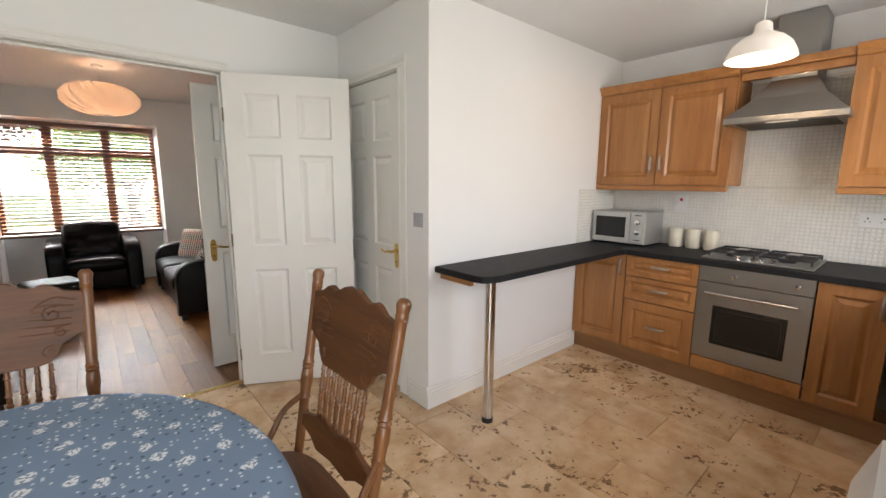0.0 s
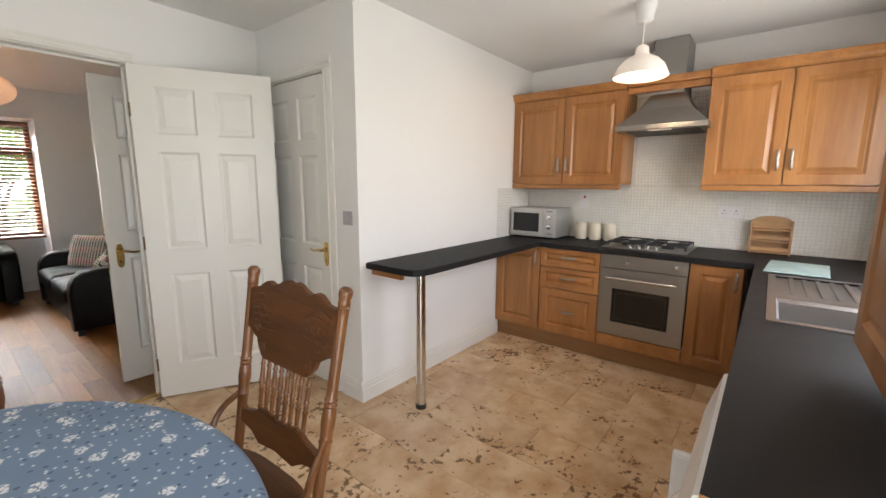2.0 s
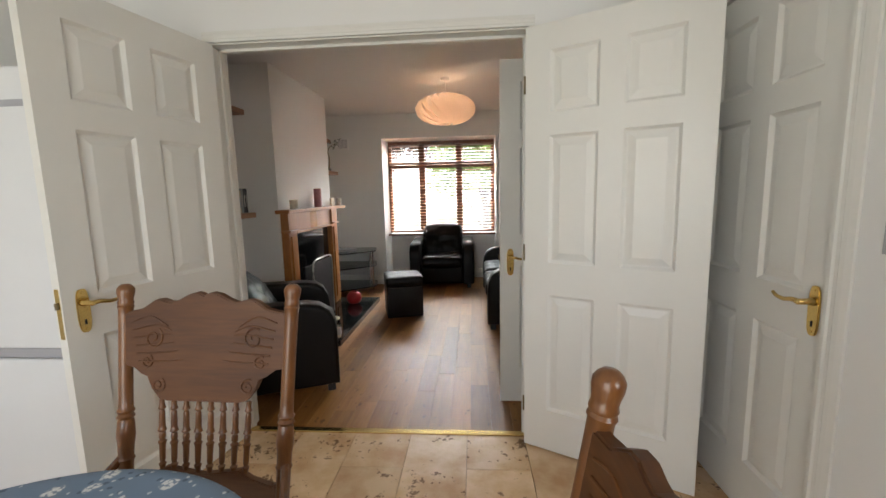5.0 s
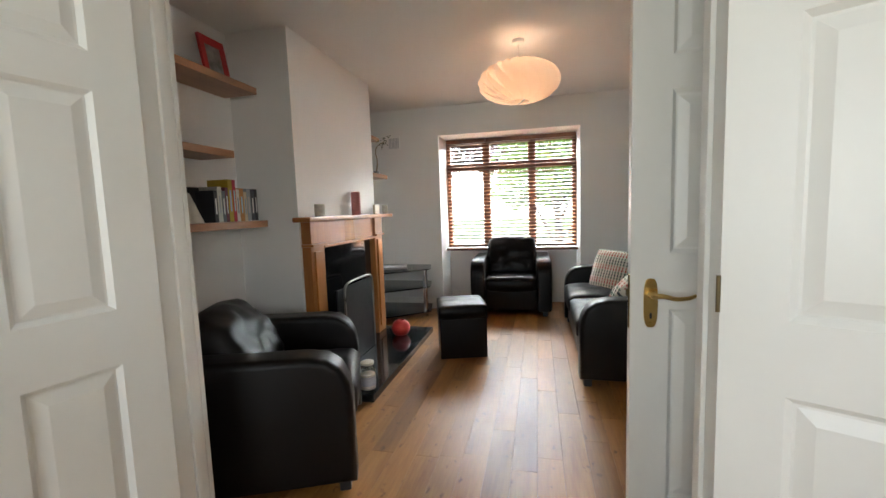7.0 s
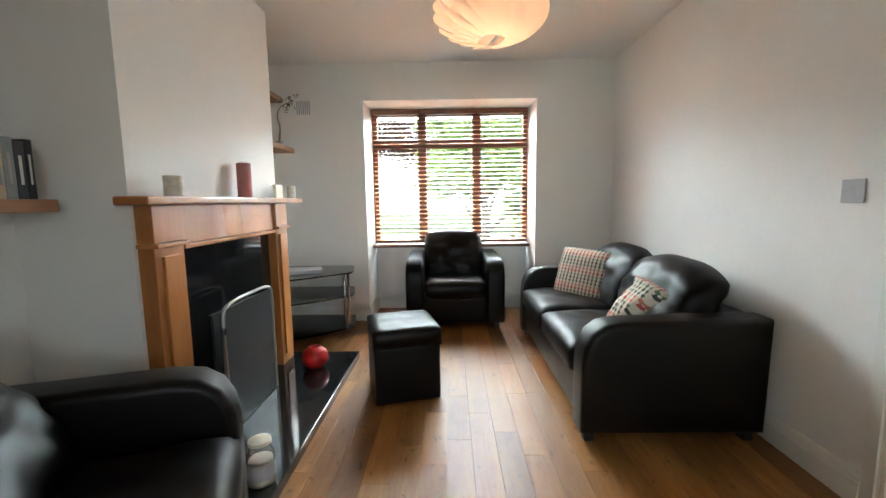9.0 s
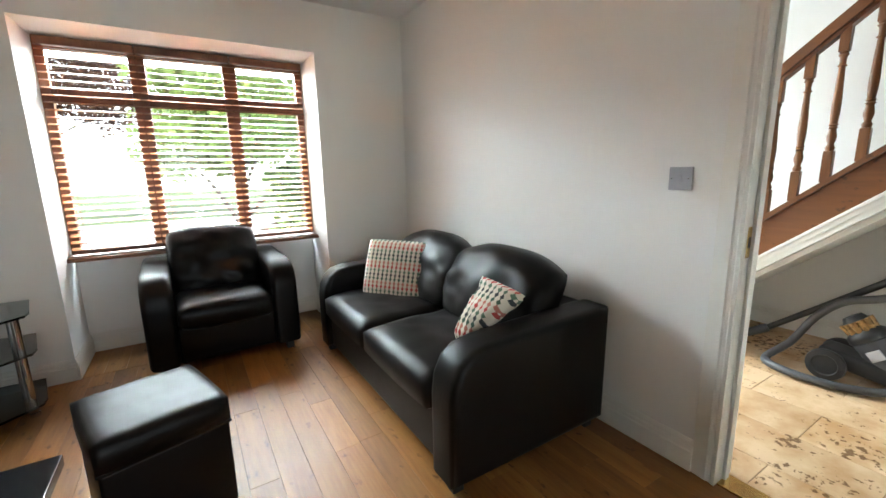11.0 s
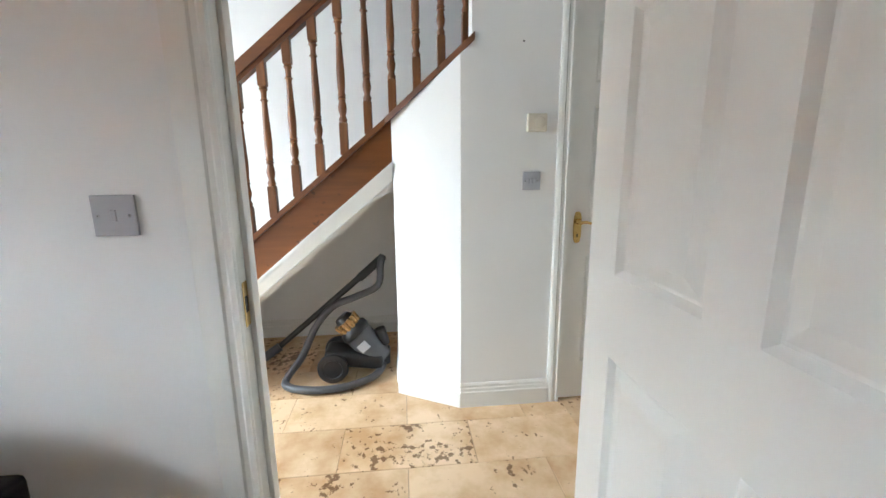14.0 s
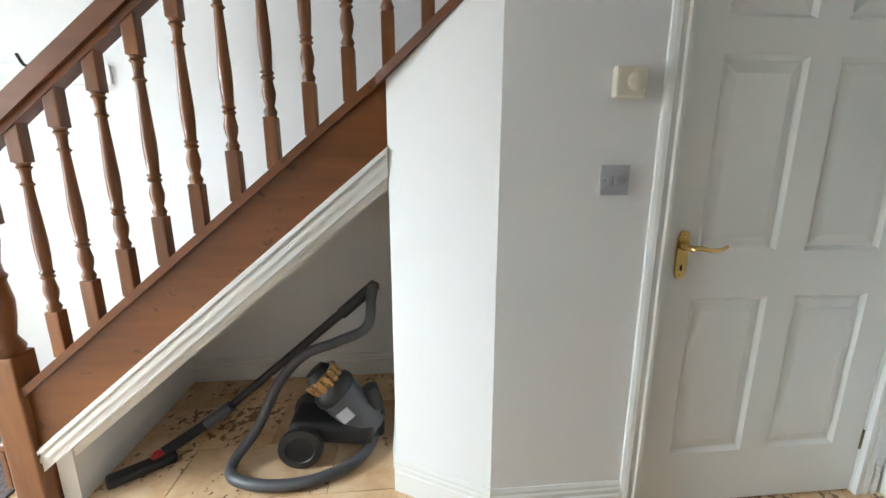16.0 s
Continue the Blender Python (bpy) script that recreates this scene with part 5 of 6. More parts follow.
seating("sofa", pose(0.925, 7.345, 0, 0, 0, -90), 1.715, 0.87, 2, "dark brown leather two-seat sofa against the wall", "sofa")
seating("armchair", pose(-0.085, 7.40, 0, 0, 0, 1.5), 0.895, 0.80, 1, "dark brown leather armchair in the window recess", "armchair", arm=0.165, ah=0.65, cushion_h=0.86)
seating("armchair", pose(-0.095, 4.415, 0, 0, 0, 113), 0.87, 0.82, 1, "dark brown leather armchair beside the fireplace", "armchair", arm=0.165, ah=0.64, cushion_h=0.80, lean=62)

fs = thing("footstool", pose(0.02, 6.255, 0, 0, 0, 16.5), "dark brown leather storage footstool with padded lid", "footstool")
part("box_body", rounded(-0.19, 0.19, -0.20, 0.20, 0.006, 0.335, 0.012, 3), LEATHER, fs, "", True)
part("lid", puff(0.40, 0.42, 0.12, 16, 0.22, 0.004, 3.0, m=pose(0, 0, 0.385), edge=0.72), LEATHER, fs, "", True, 80)
part("piping", rounded(-0.197, 0.197, -0.207, 0.207, 0.333, 0.345, 0.004, 2), LEATHER, fs, "", True)


def cushion_material():
    """Cream cloth with rows of leaf shapes in red, green and grey."""
    m = bpy.data.materials.new("patterned_cushion_cloth")
    m.use_nodes = True
    N, L = m.node_tree.nodes, m.node_tree.links
    b = N["Principled BSDF"]
    tc, sep = N.new("ShaderNodeTexCoord"), N.new("ShaderNodeSeparateXYZ")
    L.new(tc.outputs["Object"], sep.inputs[0])

    def node(op, a, v=None, v2=None):
        n = N.new("ShaderNodeMath")
        n.operation = op
        for i, x in enumerate((a, v, v2)):
            if x is None:
                continue
            if isinstance(x, (int, float)):
                n.inputs[i].default_value = x
            else:
                L.new(x, n.inputs[i])
        return n.outputs[0]
    row = node("MULTIPLY", sep.outputs[1], 1 / 0.026)
    ri = node("FLOOR", row)
    rf = node("ABSOLUTE", node("SUBTRACT", node("FRACT", row), 0.5))
    colx = node("ABSOLUTE", node("SUBTRACT", node("FRACT", node("MULTIPLY", sep.outputs[0], 1 / 0.030)), 0.5))
    edge = node("MULTIPLY_ADD", rf, 0.56, 0.17)
    leafm = node("LESS_THAN", colx, edge)
    line = node("GREATER_THAN", rf, 0.45)
    fill = node("MAXIMUM", leafm, 0.0)
    k = node("FRACT", node("MULTIPLY", ri, 0.2))
    ramp = N.new("ShaderNodeValToRGB")
    ramp.color_ramp.interpolation = "CONSTANT"
    el = ramp.color_ramp.elements
    el[0].position, el[0].color = 0.0, (0.42, 0.05, 0.045, 1)
    el[1].position, el[1].color = 0.19, (0.45, 0.16, 0.12, 1)
    for p, c4 in ((0.39, (0.05, 0.10, 0.07, 1)), (0.59, (0.04, 0.045, 0.05, 1)), (0.79, (0.10, 0.16, 0.11, 1))):
        e = el.new(p)
        e.color = c4
    L.new(k, ramp.inputs[0])
    mix = N.new("ShaderNodeMix")
    mix.data_type = "RGBA"
    L.new(fill, mix.inputs[0])
    L.new(ramp.outputs[0], mix.inputs[6])
    mix.inputs[7].default_value = (0.66, 0.60, 0.50, 1)
    L.new(mix.outputs[2], b.inputs["Base Color"])
    b.inputs["Roughness"].default_value = 0.85
    nz, bp = N.new("ShaderNodeTexNoise"), N.new("ShaderNodeBump")
    nz.inputs["Scale"].default_value = 300
    bp.inputs["Strength"].default_value, bp.inputs["Distance"].default_value = 0.2, 0.001
    L.new(nz.outputs[0], bp.inputs["Height"])
    L.new(bp.outputs[0], b.inputs["Normal"])
    return m


CUSH = cushion_material()
solid("cushion", puff(0.43, 0.40, 0.12, 18, 0.42, 0.004, 7, edge=0.12), CUSH, "cream cushion with red and green leaf rows", "cushion", "cushions on the sofa", m=pose(1.33, 6.925, 0.585, 70, 2, -50), smooth=True, angle=80)
slump = puff(0.23, 0.30, 0.10, 18, 0.42, 0.010, 9, edge=0.12)
for v in slump.verts:
    # squeezed between seat and arm: narrow at the foot, top corner folded forward
    f = min(1.0, max(0.0, v.co.y / 0.30 + 0.5))
    v.co.x = -0.115 + (v.co.x + 0.115) * (0.45 + 0.55 * f)
    v.co.z += 0.07 * max(0.0, f - 0.8) / 0.2 * (0.5 - v.co.x / 0.23) + 0.03 * math.sin(f * 3.0)
solid("cushion", slump, CUSH, "cream patterned cushion slumped against the sofa arm", "cushion", "cushions on the sofa",
      m=Matrix(((0, 0.66, -0.75, 1.255), (-1, 0, 0, 5.835), (0, 0.75, 0.66, 0.60), (0, 0, 0, 1))), smooth=True, angle=80)

# fireplace
fp = thing("fireplace", pose(0, 0, 0), "orange pine fire surround with black insert", "fireplace")
part("insert", boxes((-0.897, -0.885, 5.55, 6.52, 0.052, 1.0)), BLACKG, fp, "polished black granite insert")
part("grate_recess", boxes((-0.884, -0.872, 5.80, 6.27, 0.052, 0.60)), IRON, fp)
for y0, y1 in ((5.385, 5.565), (6.505, 6.685)):
    part("leg", box(-0.897, -0.83, y0, y1, 0.05, 0.985, 0.004), SURROUND, fp)
    part("leg_moulding", box(-0.829, -0.815, y0 + 0.035, y1 - 0.035, 0.12, 0.95, 0.004), SURROUND, fp)
    part("capital", box(-0.897, -0.805, y0 - 0.008, y1 + 0.008, 0.986, 1.004, 0.004), SURROUND, fp)
    part("frieze_block", box(-0.897, -0.825, y0, y1, 1.005, 1.155, 0.003), SURROUND, fp)
part("frieze", box(-0.897, -0.845, 5.566, 6.504, 0.985, 1.155, 0.003), SURROUND, fp)
part("frieze_ledge", box(-0.897, -0.828, 5.575, 6.495, 0.965, 0.984, 0.004), SURROUND, fp)
part("mantel_shelf", box(-0.897, -0.765, 5.29, 6.84, 1.157, 1.19, 0.008), SURROUND, fp, "pine mantel shelf")
struct("hearth", box(-0.897, -0.365, 5.235, 6.76, 0.0, 0.05, 0.004), BLACKG, "polished black granite hearth slab", "hearth")
gd = thing("fire_guard", pose(-0.74, 5.66, 0.052, 0, 0, 90), "black metal fire guard with rounded top bar", "fire guard")
part("frame", tube(curve([(0, 0, 0), (0, 0, 0.35), (0, 0, 0.56), (0.05, 0, 0.625), (0.26, 0, 0.635), (0.47, 0, 0.625), (0.52, 0, 0.56), (0.52, 0, 0.35), (0.52, 0, 0)], 5), 0.009, 10), STEEL, gd, "", True)
part("mesh_panel", boxes((0.012, 0.508, -0.002, 0.002, 0.004, 0.61)), BLACKM, gd, "dense black wire mesh")
solid("round_vase", lathe([(0.03, 0), (0.06, 0.01), (0.083, 0.045), (0.086, 0.075), (0.074, 0.115), (0.045, 0.142), (0.035, 0.145), (0.035, 0.13), (0.0, 0.10)], 32, cap=False), RED, "matt red ball-shaped vase on the hearth", "vase", m=pose(-0.60, 6.47, 0.0505), smooth=True, angle=60)
jr = thing("candle_jar", pose(-0.44, 5.33, 0.051), "glass jar candle with cream wax and label", "candle")
part("wax", lathe([(0.045, 0.004), (0.047, 0.01), (0.047, 0.10), (0.0, 0.10)], 24, cap=False), CREAM, jr, "", True)
part("glass", lathe([(0.05, 0), (0.053, 0.01), (0.053, 0.12), (0.04, 0.145), (0.042, 0.165), (0.039, 0.165), (0.037, 0.145), (0.05, 0.118), (0.05, 0.012)], 24, cap=False), PANE, jr, "", True)
part("lid", lathe([(0.044, 0.166), (0.044, 0.18), (0.02, 0.19), (0, 0.19)], 24, cap=False), CREAM, jr, "", True)
part("label", lathe([(0.0535, 0.03), (0.0535, 0.09)], 24, cap=False), GREYPL, jr, "", True)
FROST = mat("frosted_candle_glass", (0.58, 0.55, 0.46), 0.3, var=0.15, scale=40, bump=0.1)
for y, r, h in ((5.53, 0.036, 0.085), (6.80, 0.03, 0.085)):
    ch = thing("tealight_holder", pose(-0.83, y, 1.1905), "small frosted glass candle holder on the mantel", "candle holder")
    part("glass", lathe([(r, 0), (r, h), (r - 0.004, h), (r - 0.004, 0.02), (0, 0.02)], 24, cap=False), FROST, ch, "", True)
    part("candle", lathe([(r - 0.006, 0.021), (r - 0.006, 0.05), (0, 0.05)], 20, cap=False), CREAM, ch, "", True)
solid("pillar_candle", lathe([(0.036, 0), (0.038, 0.004), (0.038, 0.19), (0.03, 0.194), (0.0, 0.188)], 28, cap=False), mat("pink_wax", (0.50, 0.20, 0.19), 0.5, var=0.12, scale=18), "tall dusky pink pillar candle on the mantel", "candle", m=pose(-0.84, 6.15, 1.1905), smooth=True, angle=60)
solid("photo_block", box(-0.012, 0.012, -0.055, 0.055, 0, 0.09, 0.004), CREAM, "small cream block ornament on the mantel", "ornament", m=pose(-0.85, 6.62, 1.1905))


def wall_shelf(x0, x1, y0, y1, z, label="thick wooden floating shelf in the alcove"):
    return solid("wall_shelf", box(x0, x1, y0, y1, z - 0.042, z, 0.003), SHELF, label, "shelf", "alcove shelves")


wall_shelf(-1.354, -1.105, 4.35, 5.315, 2.035)
wall_shelf(-1.354, -1.115, 4.20, 5.075, 1.605)
wall_shelf(-1.354, -1.02, 4.42, 5.215, 1.18)
wall_shelf(-1.354, -1.11, 6.78, 7.45, 2.055, "thick wooden floating shelf in the far alcove")
wall_shelf(-1.354, -1.02, 6.78, 7.42, 1.625, "thick wooden floating shelf in the far alcove")

COL = [(0.03, 0.03, 0.035), (0.45, 0.44, 0.40), (0.12, 0.13, 0.16), (0.16, 0.05, 0.07), (0.42, 0.30, 0.03), (0.50, 0.03, 0.05), (0.62, 0.58, 0.52), (0.45, 0.20, 0.05), (0.55, 0.45, 0.32), (0.30, 0.34, 0.36), (0.05, 0.06, 0.08), (0.02, 0.02, 0.025)]
random.seed(4)
y = 4.845
for i, c3 in enumerate(COL):
    t, h = random.uniform(0.022, 0.036), random.choice((0.178, 0.19, 0.198, 0.20))
    if i in (4, 5):
        h = 0.245
    bk = thing("book", pose(-1.08, y, 1.1805, 0, 0, 0), "upright paperback book on the shelf", "book", "books on the shelf")
    cover = mat("book_cover", c3, 0.45, var=0.1, scale=30, bump=0)
    part("cover", boxes((-0.14, 0.0, 0, 0.0025, 0, h), (-0.14, 0.0, t - 0.0025, t, 0, h), (-0.0025, 0.0, 0.0025, t - 0.0025, 0, h)), cover, bk)
    part("pages", boxes((-0.137, -0.003, 0.0028, t - 0.0028, 0.003, h - 0.003)), CREAM, bk, "cream page block")
    part("spine_bar", boxes((0.0002, 0.001, t * 0.35, t * 0.65, h * 0.25, h * 0.75)), mat("spine_ink", tuple(min(1, 0.75 - v) for v in c3), 0.6, bump=0), bk, "title bars on the spine")
    y += t + 0.002
lp = thing("cone_lampshade", pose(-1.16, 4.70, 1.1805), "cream cloth cone lampshade standing on the shelf", "lampshade")
part("shade", lathe([(0.105, 0.0), (0.045, 0.16), (0.042, 0.16), (0.10, 0.004)], 32, cap=False), mat("cream_cloth", (0.58, 0.52, 0.42), 0.8, var=0.05, scale=60), lp, "", True, 70)
solid("dark_box", box(-0.07, 0.07, -0.09, 0.09, 0, 0.20, 0.003), BLACKM, "dark box file behind the lampshade", "box", m=pose(-1.27, 4.80, 1.1805))
ck = thing("wall_clock", pose(-1.30, 4.69, 1.606, 0, -8, 0), "round clock with silver rim leaning on the shelf", "clock")
part("rim", lathe([(0.135, 0), (0.147, 0.004), (0.150, 0.02), (0.139, 0.028), (0.133, 0.018)], 40, m=pose(0, 0, 0.150, 0, 90), cap=False), STEEL, ck, "silver rim", True)
part("face", lathe([(0.135, 0.006), (0.0, 0.007)], 40, m=pose(0, 0, 0.150, 0, 90), cap=False), PLASTIC, ck, "white clock face")
part("hand_bar", boxes((0.010, 0.012, -0.004, 0.06, 0.147, 0.153), (0.010, 0.012, -0.004, 0.004, 0.15, 0.24)), BLACKM, ck)
pf = thing("picture_frame", pose(-1.235, 5.13, 2.036, 0, -10, 0), "red photo frame standing on the shelf", "picture frame")
part("frame", boxes((0, 0.018, -0.10, -0.065, 0, 0.26), (0, 0.018, 0.065, 0.10, 0, 0.26), (0, 0.018, -0.065, 0.065, 0, 0.04), (0, 0.018, -0.065, 0.065, 0.215, 0.26)), RED, pf)
part("picture", boxes((0.002, 0.008, -0.065, 0.065, 0.04, 0.215)), mat("faded_print", (0.45, 0.43, 0.40), 0.5, var=0.3, scale=14, tint=(0.12, 0.12, 0.10)), pf)
solid("blue_plate", lathe([(0.03, 0), (0.04, 0.004), (0.11, 0.02), (0.112, 0.024), (0.0, 0.008)], 32, m=pose(0, 0, 0.11, 0, 78), cap=False), mat("blue_glaze", (0.10, 0.18, 0.30), 0.2, var=0.15, scale=10), "blue glazed plate leaning on the shelf", "plate", m=pose(-1.28, 4.72, 2.037), smooth=True)

# far alcove: plant, stone ornament, vent
LEAF = mat("leaf_green", (0.07, 0.11, 0.035), 0.5, var=0.2, scale=30, bump=0.05)
pv = thing("potted_branch", pose(-1.10, 7.30, 1.6255), "spindly leafy branch in a small pot on the shelf", "plant")
part("pot", lathe([(0.025, 0), (0.032, 0.03), (0.034, 0.04), (0.028, 0.042), (0, 0.036)], 20, cap=False), STEEL, pv, "", True)
part("stem", tube(curve([(0, 0, 0.035), (0.01, 0.01, 0.15), (-0.01, 0.02, 0.26), (0.02, 0.03, 0.33), (0.09, 0.05, 0.37)], 5), [0.009 - 0.0003 * i for i in range(21)], 8), mat("pale_bark", (0.35, 0.28, 0.18), 0.8), pv, "", True)
random.seed(11)
for k in range(26):
    a, q2 = random.uniform(0, 6.28), random.uniform(0.3, 1)
    c0 = Vector((-0.02 + 0.16 * q2, 0.02 + random.uniform(-0.06, 0.06), 0.28 + 0.12 * q2 + random.uniform(-0.05, 0.05)))
    bm = bmesh.new()
    vs = [bm.verts.new(p) for p in ((0, 0, 0), (0.012, 0.008, 0.004), (0.034, 0, -0.003), (0.012, -0.008, 0.004))]
    bm.faces.new(vs)
    bm.transform(Matrix.Translation(c0) @ pose(0, 0, 0, random.uniform(-40, 40), random.uniform(-60, 60), math.degrees(a)))
    part("leaf", bm, LEAF, pv)
solid("stone_ornament", lathe([(0.05, 0), (0.055, 0.05), (0.03, 0.14), (0.045, 0.2), (0.02, 0.3), (0, 0.31)], 14, cap=False), mat("grey_driftwood", (0.30, 0.27, 0.23), 0.8, var=0.2, scale=20), "pale driftwood ornament on the far shelf", "ornament", m=pose(-1.2, 7.0, 1.6255), smooth=True)
solid("flat_box", box(-0.06, 0.06, -0.10, 0.10, 0, 0.05, 0.004), GREYPL, "small grey box on the upper shelf", "box", m=pose(-1.2, 7.1, 2.0555))
vn = thing("wall_vent", pose(-1.03, FY, 2.03), "white slotted wall vent", "vent")
part("frame", boxes((-0.075, 0.075, -0.008, -0.0005, -0.08, 0.08)), WALL, vn)
for k in range(7):
    part("slat", box(-0.062 + k * 0.019, -0.052 + k * 0.019, -0.014, -0.0085, -0.062, 0.062, 0.002, 1), GREYPL, vn)

# corner stand of smoked glass
tv = thing("tv_stand", pose(0, 0, 0), "three-tier smoked glass stand with chrome posts", "tv stand")
SMOKE = glass("smoked_glass", (0.22, 0.25, 0.26))
shape = [(-1.30, 6.80), (-1.0, 6.93)] + [(-1.0 + 0.47 * k / 8, 6.93 + 0.36 * (k / 8) ** 1.25) for k in range(1, 9)] + [(-0.53, 7.36), (-0.60, 7.66), (-1.30, 7.66)]
for nm, z in (("top_shelf", 0.545), ("middle_shelf", 0.345), ("bottom_shelf", 0.065)):
    part(nm, slab(shape, z, z + 0.012, 0.002), SMOKE, tv)
for x, yy in ((-0.585, 7.34), (-1.02, 7.0), (-0.68, 7.6), (-1.24, 7.0), (-1.24, 7.6)):
    part("post", lathe([(0.022, 0.0), (0.022, 0.02), (0.017, 0.022), (0.017, 0.544)], 18, m=pose(x, yy, 0)), CHROME, tv, "", True)
sb = thing("set_top_box", pose(-0.95, 7.30, 0.558, 0, 0, 20), "slim grey box on the glass stand", "box")
part("case", box(-0.15, 0.15, -0.1, 0.1, 0, 0.03, 0.004), GREYPL, sb)

def leafy(name, color, dark):
    """Leaves that let light through."""
    m = mat(name, color, 0.6, var=0.25, scale=1.2, fine=8, bump=0, tint=dark)
    N, L = m.node_tree.nodes, m.node_tree.links
    tr, mx = N.new("ShaderNodeBsdfTranslucent"), N.new("ShaderNodeMixShader")
    b = N["Principled BSDF"]
    L.new(b.inputs["Base Color"].links[0].from_socket, tr.inputs[0])
    mx.inputs[0].default_value = 0.5
    L.new(b.outputs[0], mx.inputs[1])
    L.new(tr.outputs[0], mx.inputs[2])
    L.new(mx.outputs[0], N["Material Output"].inputs[0])
    return m


# lantern
PAPER = leafy("ribbed_paper", (0.90, 0.76, 0.64), (0.86, 0.71, 0.58))
ln = thing("paper_lantern", pose(0.54, 6.07, CEILZ), "lit peach lantern of twisted ribs hanging from the ceiling", "ceiling lamp")
part("rose", lathe([(0.045, -0.001), (0.045, -0.025), (0.03, -0.032), (0, -0.032)], 24, cap=False), PLASTIC, ln, "white ceiling rose", True)
part("cord", tube([(0, 0, -0.03), (0, 0, -0.16)], 0.003, 8), PLASTIC, ln)
NR = 18
for k in range(NR):
    bm = bmesh.new()
    rows = []
    for i in range(17):
        u = i / 16
        ph = math.pi * (0.07 + 0.86 * u)
        r, z = 0.285 * math.sin(ph) ** 0.8, -0.155 - 0.285 * (1 - math.cos(ph)) / 2
        row = []
        for j in range(5):
            a = 2 * math.pi * (k + j / 4) / NR + 1.1 * u
            bulge = 0.82 + 0.23 * (j / 4) ** 0.7
            row.append(bm.verts.new((r * bulge * math.cos(a), r * bulge * math.sin(a), z)))
        rows.append(row)
    for a, b in zip(rows, rows[1:]):
        for j in range(4):
            bm.faces.new((a[j], a[j + 1], b[j + 1], b[j]))
    part("rib_panel", bm, PAPER, ln, "", True, 70)

# ---- hall: stairs, balustrade, cleaner ----
st = thing("staircase", pose(0, 0, 0), "stained pine staircase with closed string and white trim", "staircase", kind="structure")


def sloped(x0, x1, ya, yb, lo, hi, sq=True):
    """A board that follows the stair's pitch from ya (low end) to yb, between the offsets lo and hi from the string's top."""
    bm7 = bmesh.new()
    a = [bm7.verts.new(c) for c in ((x0, ya, top(ya) + lo), (x1, ya, top(ya) + lo), (x1, ya, top(ya) + hi), (x0, ya, top(ya) + hi))]
    b = [bm7.verts.new(c) for c in ((x0, yb, top(yb) + lo), (x1, yb, top(yb) + lo), (x1, yb, top(yb) + hi), (x0, yb, top(yb) + hi))]
    bm7.faces.new(a)
    bm7.faces.new(b[::-1])
    for i in range(4):
        bm7.faces.new((a[(i + 1) % 4], a[i], b[i], b[(i + 1) % 4]))
    bmesh.ops.recalc_face_normals(bm7, faces=bm7.faces[:])
    return bm7


part("string", sloped(SX, SX + 0.035, 6.07, 4.831, -0.205, -0.002), STAIRWOOD, st)
part("string_cap", sloped(SX - 0.018, SX + 0.052, 6.07, 4.35, -0.001, 0.032), STAIRWOOD, st, "rounded pine capping")
part("white_trim", sloped(SX - 0.01, SX + 0.04, 6.07, 4.831, -0.30, -0.206), GLOSS, st, "white moulded trim below the string")
part("white_trim_bead", sloped(SX - 0.020, SX - 0.0105, 6.07, 4.831, -0.226, -0.210), GLOSS, st)
part("white_trim_bead", sloped(SX - 0.016, SX - 0.0105, 6.07, 4.831, -0.262, -0.240), GLOSS, st)
part("soffit", sloped(SX + 0.041, 3.948, 6.07, 4.831, -0.34, -0.302), WALL, st, "white sloping underside")
for i in range(13):
    y1 = 6.25 - i * 0.222
    z1 = 0.185 * (i + 1) + 0.075
    if y1 - 0.24 < 2.99:
        break
    part("tread", box(SX + 0.036, 3.948, y1 - 0.24, y1, z1 - 0.03, z1, 0.006, 1), STAIRWOOD, st)
    part("riser", box(SX + 0.036, 3.948, y1 - 0.02, y1 - 0.005, z1 - 0.184, z1 - 0.031), STAIRWOOD, st)

# angled cap over the wall end
bm = bmesh.new()
pa, pb = Vector((2.862, 4.44, 0)), Vector((3.05, 4.86, 0))
vs = []
for p in (pb, pa):
    for off in (-0.02, 0.07):
        for dz in (0.0, 0.034):
            vs.append(bm.verts.new((p.x + (0.09 if off > 0 else -0.012), p.y, top(p.y) + dz)))
bmesh.ops.convex_hull(bm, input=bm.verts[:])
struct("wall_cap", bm, STAIRWOOD, "dark pine capping on the angled wall end", "trim")

bal = thing("balustrade", pose(0, 0, 0), "stained pine balustrade with turned balusters", "balustrade")
part("handrail", sloped(SX - 0.022, SX + 0.056, 6.13, 4.30, 0.79, 0.855), STAIRWOOD, bal)
part("rail_groove", sloped(SX - 0.008, SX + 0.042, 6.13, 4.30, 0.765, 0.789), STAIRWOOD, bal)
prof = [(0.0, 0.0), (0.016, 0.0), (0.016, 0.01), (0.019, 0.02), (0.016, 0.03), (0.012, 0.045), (0.017, 0.075), (0.019, 0.10), (0.014, 0.14), (0.013, 0.15), (0.019, 0.16), (0.013, 0.17), (0.019, 0.18), (0.014, 0.19), (0.017, 0.26), (0.0175, 0.32), (0.012, 0.53), (0.0115, 0.56), (0.018, 0.57), (0.012, 0.58), (0.0115, 0.60), (0.013, 0.63), (0.019, 0.64), (0.014, 0.65), (0.018, 0.66), (0.0, 0.66)]
turn_me = lathe([(r * 1.14, z * 0.48 / 0.66) for r, z in prof], 12, cap=False)
sq0 = box(-0.0205, 0.0205, -0.0205, 0.0205, -0.16, 0.0, 0.004, 2)
